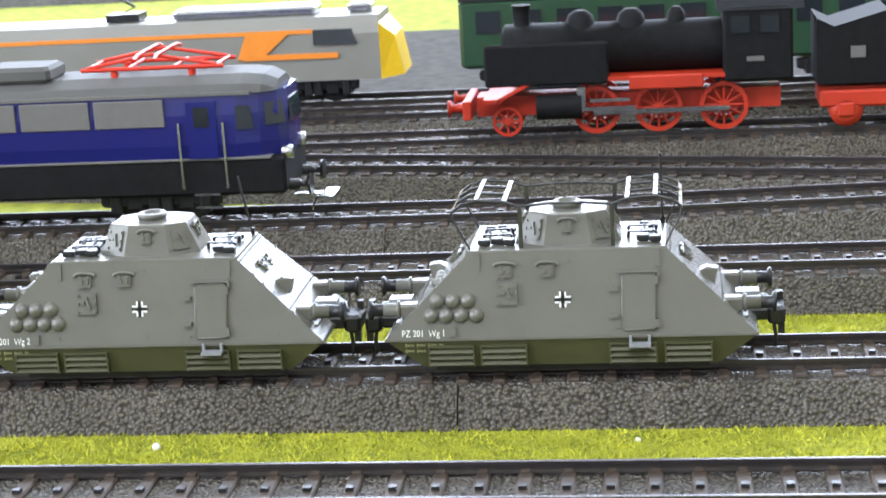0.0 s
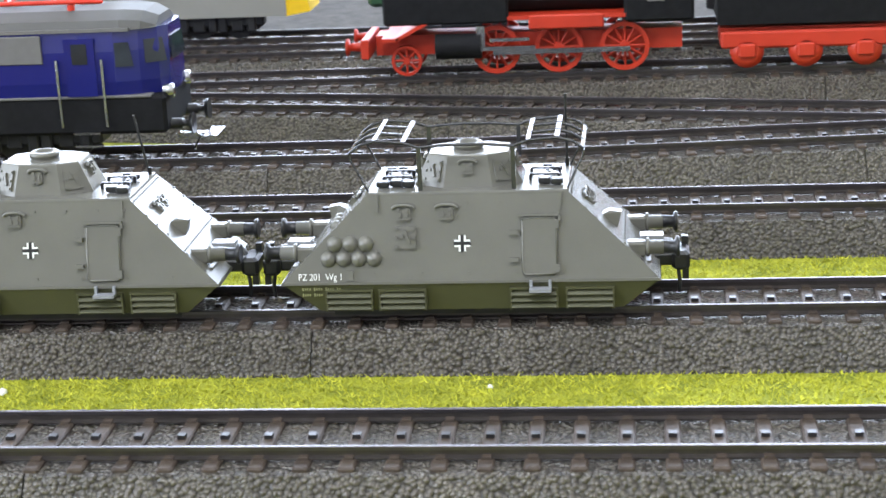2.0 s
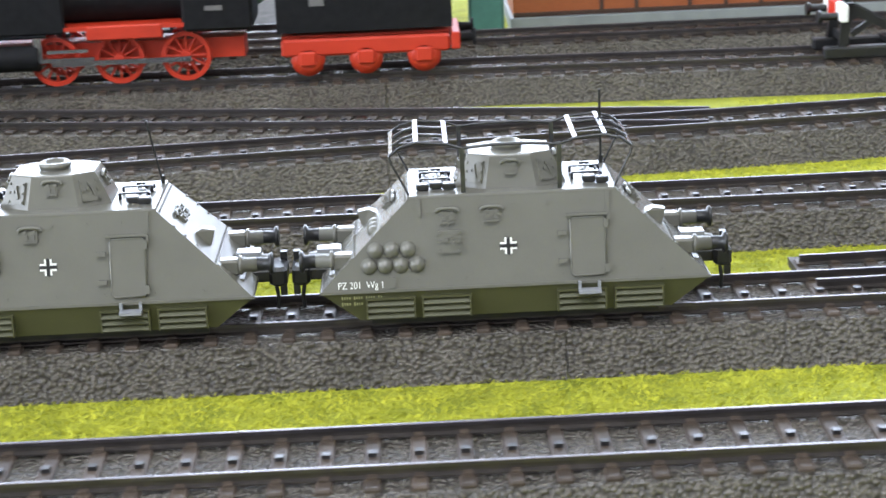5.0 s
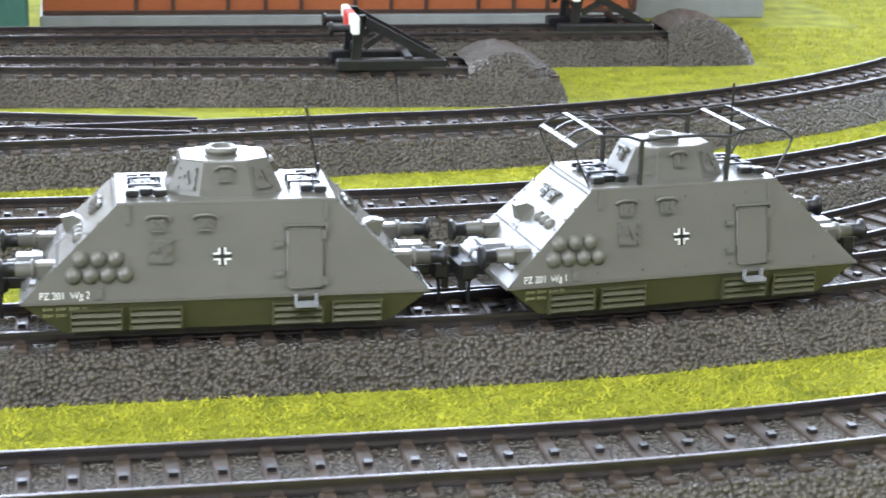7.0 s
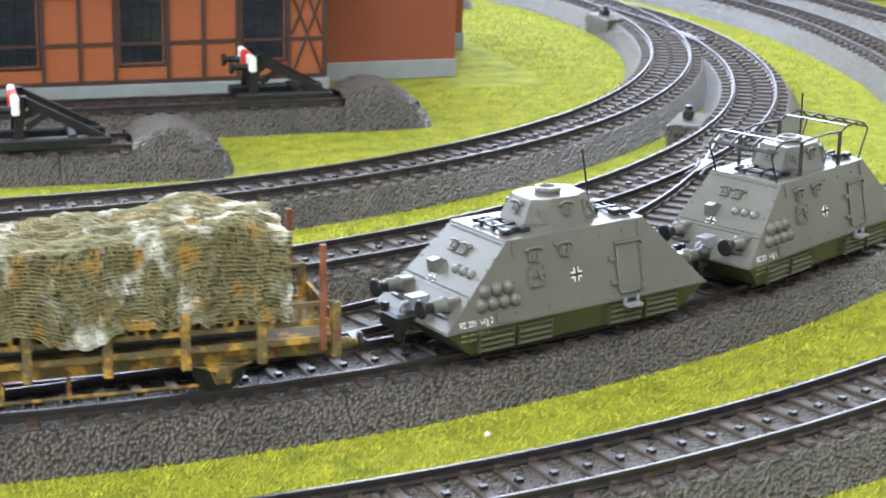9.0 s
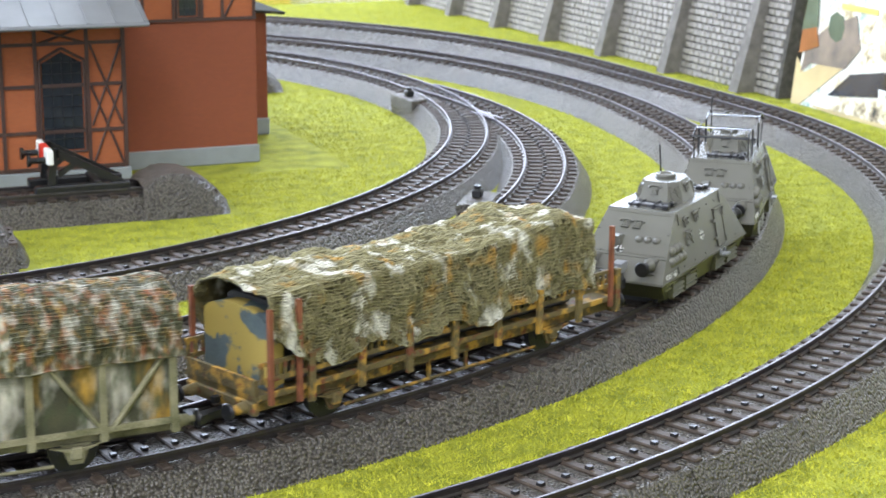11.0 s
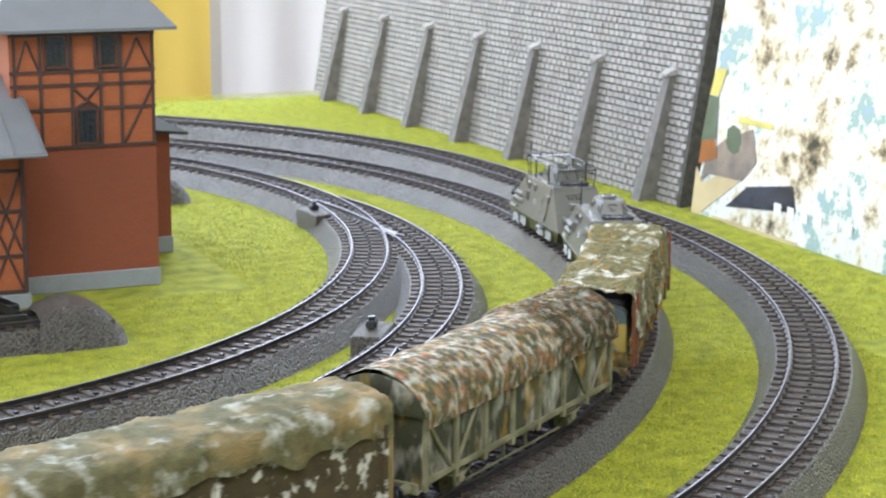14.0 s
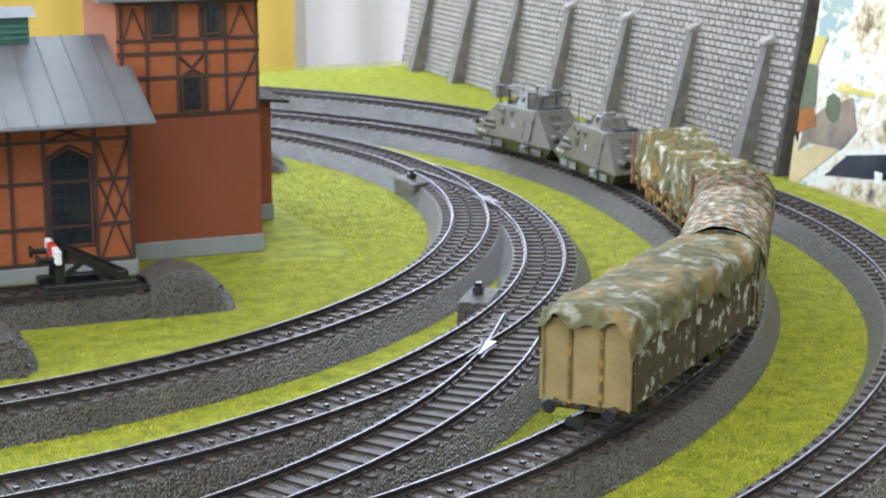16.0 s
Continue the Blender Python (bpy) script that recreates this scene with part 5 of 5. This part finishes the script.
part("tower_wall", Geo().box((TX0 + TX1) / 2, TY + 40, 37, TX1 - TX0, 80, 60), M_BRICKD, shed, "red-brown brick tower base")
part("tower_upper_wall", Geo().box((TX0 + TX1) / 2, TY + 40, 93, TX1 - TX0, 80, 53), M_BRICK, shed, "orange brick tower storey")
part("tower_plinth", Geo().cbox((TX0 + TX1) / 2, TY + 40, 4.2, TX1 - TX0 + 1.6, 81.6, 8.4, 0.4), M_PLINTH, shed, "grey stone plinth")
for z in (67.2, 84.5, 95.5, 101.5, 118):
    part("timber_rail", Geo().box((TX0 + TX1) / 2, TY - 0.3, z, TX1 - TX0 + 0.6, 1.0, 1.4), M_TIMBER, shed)
for x in (TX0 + 2, 441.5, 455.5, 468.5, 478, TX1 - 0.8):
    part("timber_post", Geo().box(x, TY - 0.35, 93, 1.4, 1.0, 52), M_TIMBER, shed)
for a, b, z0, z1 in ((479, 493, 68, 95), (431, 435.5, 102, 116), (441, 435.5, 102, 116), (479.5, 485.5, 102, 116), (492, 485.5, 102, 116), (455, 463, 95, 87), (468, 461, 95, 87)):
    part("timber_brace", Geo().tube([(a, TY - 0.3, z0), (b, TY - 0.3, z1)], 0.6, 4), M_TIMBER, shed)
window(462, 8.0, 69, 86.0, TY, 3, 5)
window(449, 8.5, 104, 119.0, TY, 3, 5)
window(471.5, 8.5, 104, 119.0, TY, 3, 5)
part("tower_roof", Geo().loft([[(TX0 - 9, TY - 8, 119.6), (TX1 + 9, TY - 8, 119.6), (TX1 + 9, TY + 88, 119.6), (TX0 - 9, TY + 88, 119.6)], [(TX0 - 9, TY - 8, 121), (TX1 + 9, TY - 8, 121), (TX1 + 9, TY + 88, 121), (TX0 - 9, TY + 88, 121)], [(TX0 + 12, TY + 38, 150), (TX1 - 12, TY + 38, 150), (TX1 - 12, TY + 42, 150), (TX0 + 12, TY + 42, 150)]]), M_SLATE, shed, "grey hipped tower roof")
part("annex_wall", Geo().box(505.5, 488, 33, 25, 58, 56), M_BRICKD, shed, "dark red brick annex")
part("annex_plinth", Geo().cbox(505.5, 488, 4.2, 26.4, 59.4, 8.4, 0.4), M_PLINTH, shed)
part("annex_roof", Geo().loft([[(492, 454, 64), (526, 454, 60.4), (526, 522, 60.4), (492, 522, 64)], [(492, 454, 65.4), (526.4, 453.6, 61.8), (526.4, 522, 61.8), (492, 522, 65.4)]]), M_DARKROOF, shed)

gb = thing("trackside_box", "teal green plastic trackside cabinet by the shed", "cabinet", at=pose(0.172, 0.352, 0))
part("body", Geo().cbox(0, 0, 11, 14, 12, 22, 1.0), M_TEAL, gb)
part("lid", Geo().cbox(0, 0, 22.6, 15.4, 13.4, 1.8, 0.5), M_TEAL, gb)

# ---- retaining wall with buttresses ----
WY0, WY1, WX, LEAN, WH = 470.0, 1045.0, 822.5, 0.155, 205.0


def wall_x(y, z):
    return WX - (y - WY0) * 0.032 + z * LEAN


rw = thing("retaining_wall", "grey cast stone retaining wall with sloping buttresses", "wall")
part("core", Geo().loft([[(wall_x(y, 0) + 1.0, y, 0), (wall_x(y, WH) + 1.0, y, WH), (wall_x(y, WH) + 16, y, WH), (wall_x(y, 0) + 16, y, 0)] for y in (WY0, WY1)]), M_STONEBACK, rw, "darker joints behind the stones")
part("edge", Geo().loft([[(wall_x(WY0, 0) - 0.6, y, 0.2), (wall_x(WY0, WH) - 0.6, y, WH), (wall_x(WY0, WH) + 17, y, WH), (wall_x(WY0, 0) + 17, y, 0.2)] for y in (WY0 - 3, WY0 + 0.5)]), M_FOAM, rw, "rough dark foam edge")
CH, SW = 4.1, 6.6
STONES = []
for k in range(6):
    rng = random.Random(40 + k)
    hw, hh = SW / 2 - 0.35, CH / 2 - 0.32
    o = [(1.2, -hw, -hh), (1.2, hw, -hh), (1.2, hw, hh), (1.2, -hw, hh)]
    i = [(-0.2 - 0.5 * rng.random(), s * (hw - 0.7 * rng.random() - 0.2), t * (hh - 0.5 * rng.random() - 0.15)) for s, t in ((-1, -1), (1, -1), (1, 1), (-1, 1))]
    STONES.append(Geo().loft([o, i]).mesh("stone", M_STONE))
rng = random.Random(11)
rest, count = Geo(), 0
for r in range(int(WH / CH)):
    z = CH * (r + 0.5)
    y = WY0 + 3 + (SW / 2 if r % 2 else 0)
    while y < WY1 - 3:
        if z < 60 and y < 560 and count < 290:
            s = new("stone", STONES[rng.randrange(6)])
            s.parent = rw
            s.matrix_basis = Matrix.Translation((wall_x(y, z) * MM, y * MM, z * MM)) @ Matrix.Rotation(math.atan(LEAN), 4, "Y")
            count += 1
        else:
            src = STONES[rng.randrange(6)]
            m = Matrix.Translation((wall_x(y, z), y, z)) @ Matrix.Rotation(math.atan(LEAN), 4, "Y") @ Matrix.Diagonal((1000, 1000, 1000, 1))
            rest.add([m @ v.co for v in src.vertices], [tuple(p.vertices) for p in src.polygons])
        y += SW * (0.94 + 0.12 * rng.random())
part("stones", rest, M_STONE, rw, "pale grey squared stones in courses", "stuff")
for k in range(8):
    y = 497 + 83 * k
    if y > WY1 - 8:
        break
    zt = 74.0
    w = 3.9
    g = Geo().loft([[(wall_x(y, 0) - 12, y - w * 1.2, 0), (wall_x(y, 0) - 12, y + w * 1.2, 0), (wall_x(y, 0) + 2, y + w, 0), (wall_x(y, 0) + 2, y - w, 0)], [(wall_x(y, zt) - 4, y - w * 0.9, zt), (wall_x(y, zt) - 4, y + w * 0.9, zt), (wall_x(y, zt) + 2, y + w * 0.8, zt), (wall_x(y, zt) + 2, y - w * 0.8, zt)]])
    b = part("buttress", g, M_PIER, rw, "sloping stone buttress")
    part("coping", Geo().loft([[(wall_x(y, zt) - 6.5, y - w, zt - 0.4), (wall_x(y, zt) - 6.5, y + w, zt - 0.4), (wall_x(y, zt) + 2, y + w, zt), (wall_x(y, zt) + 2, y - w, zt)], [(wall_x(y, zt) - 6.5, y - w, zt + 1.0), (wall_x(y, zt) - 6.5, y + w, zt + 1.0), (wall_x(y, zt) + 4, y + w, zt + 5.5), (wall_x(y, zt) + 4, y - w, zt + 5.5)]]), M_STONE, b)

# ---- leaning picture board ----
def mat_picture():
    m = mat("printed_picture_glare", (0.62, 0.58, 0.45), 0.18, 0, 0.3, 18, 0, coat=0.6)
    nt = m.node_tree
    N, L = nt.nodes.new, nt.links.new
    b = nt.nodes["Principled BSDF"]
    tc = [n for n in nt.nodes if n.type == "TEX_COORD"][0]
    no, rp = N("ShaderNodeTexNoise"), N("ShaderNodeValToRGB")
    no.inputs["Scale"].default_value, no.inputs["Detail"].default_value, no.inputs["Roughness"].default_value = 24, 9, 0.74
    L(tc.outputs["Object"], no.inputs["Vector"])
    L(no.outputs[0], rp.inputs[0])
    cr = rp.color_ramp
    # Whitish middle tones hold painted window glare along with the print.
    cols = [(0.36, (0.04, 0.05, 0.045)), (0.41, (0.25, 0.20, 0.14)), (0.45, (0.58, 0.50, 0.34)), (0.50, (0.72, 0.71, 0.66)), (0.55, (0.70, 0.71, 0.66)), (0.58, (0.30, 0.42, 0.36)), (0.65, (0.30, 0.42, 0.52))]
    cr.elements[0].position, cr.elements[0].color = cols[0][0], (*cols[0][1], 1)
    cr.elements[1].position, cr.elements[1].color = cols[-1][0], (*cols[-1][1], 1)
    for p, c in cols[1:-1]:
        e = cr.elements.new(p)
        e.color = (*c, 1)
    L(rp.outputs[0], b.inputs["Base Color"])
    return m


pb = thing("picture_board", "glossy colourful printed picture board leaning at the layout edge", "picture")
part("sheet", Geo().loft([[(823 + z * 0.13, y, z) for z in (0.3, 230)] + [(825 + z * 0.13, y, z) for z in (230, 0.3)] for y in (452, 130)]), mat_picture(), pb, "glossy printed sheet with glare in its pale tones")
for k, (m, pts) in enumerate((
    (M_PRINT_TAN, ((455, 0), (456, 26), (447, 18), (415, 34), (411, 25), (447, 0))),
    (M_PRINT_DARK, ((421, 9), (403, 23), (362, 30), (356, 17))),
    (M_PRINT_SLATE, ((450, 18), (448, 34), (431, 45), (406, 54), (398, 37), (409, 25), (442, 24))),
    (M_PRINT_GREEN, ((430, 44), (430, 51), (425, 54), (418, 52), (415, 46), (416, 40), (421, 38), (427, 40))),
    (M_PRINT_YELLOW, ((421, 59), (388, 59), (387, 56), (420, 56))),
    (M_PRINT_YELLOW, ((453, 67), (450, 83), (439, 83), (444, 68))),
    (M_PRINT_GREEN, ((455, 41), (453, 67), (444, 67), (440, 44))),
    (M_PRINT_RUST, ((454, 28), (454, 41), (441, 44), (436, 34))),
    (M_PRINT_TAN, ((433, 2), (350, 2), (349, -3), (432, 1))),
)):
    x = 822.6 - 0.06 * k
    part("printed_shape", Geo().extrude([(x + z * 0.13, y, z) for y, z in pts], (0.3, 0, 0)), m, pb)
g = Geo()
for k, (ln, yy) in enumerate(((9, 372), (8, 360), (8, 348), (9, 336), (8, 322), (8, 310))):
    g.box(822.2 + 18 * 0.13, yy, 16, 0.4, ln * 0.7, 6)
part("title_lettering", g, M_WHITE, pb, "row of large white letter shapes")


# ---- turf fibres ----
def fibres(name, spots, label):
    """Short leaning fibres; spots: (n, function giving x, y), height."""
    vs, fs = [], []
    rs = np.random.RandomState(5)
    xy = spots(rs)
    n = len(xy)
    a = rs.rand(n) * 2 * np.pi
    h = 0.35 + rs.rand(n) * 0.75
    w = 0.16 + 0.1 * rs.rand(n)
    ln = rs.rand(n) * 1.8
    b = rs.rand(n) * 2 * np.pi
    co = np.zeros((n, 3, 3))
    co[:, 0, 0], co[:, 0, 1] = xy[:, 0] - np.cos(a) * w, xy[:, 1] - np.sin(a) * w
    co[:, 1, 0], co[:, 1, 1] = xy[:, 0] + np.cos(a) * w, xy[:, 1] + np.sin(a) * w
    co[:, 2, 0], co[:, 2, 1], co[:, 2, 2] = xy[:, 0] + np.cos(b) * ln, xy[:, 1] + np.sin(b) * ln, h
    me = bpy.data.meshes.new(name)
    me.vertices.add(3 * n)
    me.vertices.foreach_set("co", (co * MM).ravel())
    me.loops.add(3 * n)
    me.loops.foreach_set("vertex_index", np.arange(3 * n))
    me.polygons.add(n)
    me.polygons.foreach_set("loop_start", np.arange(n) * 3)
    me.update()
    me.validate()
    me.materials.append(M_BLADE)
    return tagged(new(name, me), label, "grass", kind="stuff")


CELL = 2.0
GX, GY, GW, GH = -160, -190, 520, 640
covered = np.zeros((GW, GH), bool)
k = int(BW / CELL)
for route in (OUTER, TRAIN, LEAD, INNER, CROSSOVER):
    for x, y, h in path_points(route, 4.0):
        ix, iy = int((x - GX) / CELL), int((y - GY) / CELL)
        if -k < ix < GW + k and -k < iy < GH + k:
            covered[max(0, ix - k):max(0, ix + k + 1), max(0, iy - k):max(0, iy + k + 1)] |= np.hypot(*np.mgrid[max(0, ix - k) - ix:max(0, min(GW, ix + k + 1)) - ix, max(0, iy - k) - iy:max(0, min(GH, iy + k + 1)) - iy]) <= k - 0.5


def open_turf(p):
    """Keeps the points that lie on no track, mound or building."""
    ix, iy = ((p[:, 0] - GX) / CELL).astype(int), ((p[:, 1] - GY) / CELL).astype(int)
    ok = (ix >= 0) & (ix < GW) & (iy >= 0) & (iy < GH)
    p, ix, iy = p[ok], ix[ok], iy[ok]
    keep = ~covered[ix, iy]
    keep &= ~((p[:, 0] < 366) & (np.abs(p[:, 1] - 250) < 24)) & ~((p[:, 0] < 458) & (np.abs(p[:, 1] - 311) < 24))
    keep &= ~((p[:, 0] < 530) & (p[:, 1] > 366) & (p[:, 1] < 520)) & ~((p[:, 0] < 150) & (p[:, 1] > 120))
    keep &= p[:, 0] < 818
    return p[keep]


def near_strip(rs):
    n = 560000
    return open_turf(np.stack([-150 + rs.rand(n) * 880, -170 + rs.rand(n) * 350], 1))


def field(rs):
    n = 420000
    return open_turf(np.stack([250 + rs.rand(n) * 570, 180 + rs.rand(n) * 880], 1))


fibres("grass", near_strip, "short yellow-green turf fibres beside the tracks")
fibres("grass", field, "short yellow-green turf fibres inside the curve")


# ---- movement ----
def rail_at(d):
    """Place and heading on the train track; d is measured from the start of the curve."""
    if d < 0:
        return XC + d, 0.0, 0.0
    b = radians(TRAIN_BEND)
    x, y = XC + RD * math.sin(b), RD - RD * math.cos(b)
    if d < RD * b:
        return XC + RD * math.sin(d / RD), RD - RD * math.cos(d / RD), d / RD
    d -= RD * b
    if d > TRAIN_STRAIGHT:
        h = b + (d - TRAIN_STRAIGHT) / RD
        return x + TRAIN_STRAIGHT * math.cos(b) + RD * (math.sin(h) - math.sin(b)), y + TRAIN_STRAIGHT * math.sin(b) - RD * (math.cos(h) - math.cos(b)), h
    return x + d * math.cos(b), y + d * math.sin(b), b


def wagon_pose(d, half):
    xa, ya, _ = rail_at(d - half)
    xb, yb, _ = rail_at(d + half)
    return pose((xa + xb) / 2 * MM, (ya + yb) / 2 * MM, 0, 0, 0, math.degrees(math.atan2(yb - ya, xb - xa)))


ADVANCE = [(0, -243.8), (0.5, -243.8), (1.0, -243.8), (1.5, -241.8), (2, -234.2), (2.5, -223.1), (3, -209.5), (3.5, -191.7), (4, -169.1), (4.5, -140.6), (4.7, -127.3),
           (5.2, -92.5), (5.7, -55.0), (6.2, -13.5), (6.8, 36.0), (7, 53.5), (7.5, 98.5), (8, 141.8), (8.5, 186), (9, 232.2), (9.5, 278), (10, 320), (10.2, 336),
           (10.7, 376), (11.2, 416), (11.7, 455), (12.3, 499), (12.5, 515), (13, 555), (13.5, 594), (14, 632), (14.5, 672), (15, 712), (15.5, 751), (16, 790)]


def advance(t):
    for (t0, d0), (t1, d1) in zip(ADVANCE, ADVANCE[1:]):
        if t <= t1:
            return d0 + (d1 - d0) * (t - t0) / (t1 - t0)
    return ADVANCE[-1][1]


def slack(t, t0, t1, share):
    """The couplings close up a little on the curve."""
    return 1.0 - share * min(1.0, max(0.0, (t - t0) / (t1 - t0)))


def motions():
    for w, back, half, t0, share in ((wagon_one, 0, 17.5, 10, 0.0), (wagon_two, 94, 17.5, 9.0, 0.08), (wagon_flat, 224, 41, 14.2, 0.022), (wagon_tarp, 367, 36, 14.2, 0.022), (wagon_box, 494, 34, 14.2, 0.022)):
        walk(w, [(t, wagon_pose(d - back * slack(t, t0, 16.0 if t0 > 12 else 14.5, share), half)) for t, d in ADVANCE])
    for ob, x, r in WHEELS:
        z = (ZR + r) * MM
        walk(ob, [(k / 15, pose(x * MM, 0, z, 0, math.degrees((advance(k / 15) - ADVANCE[0][1]) / r), 0)) for k in range(241)])


motions()
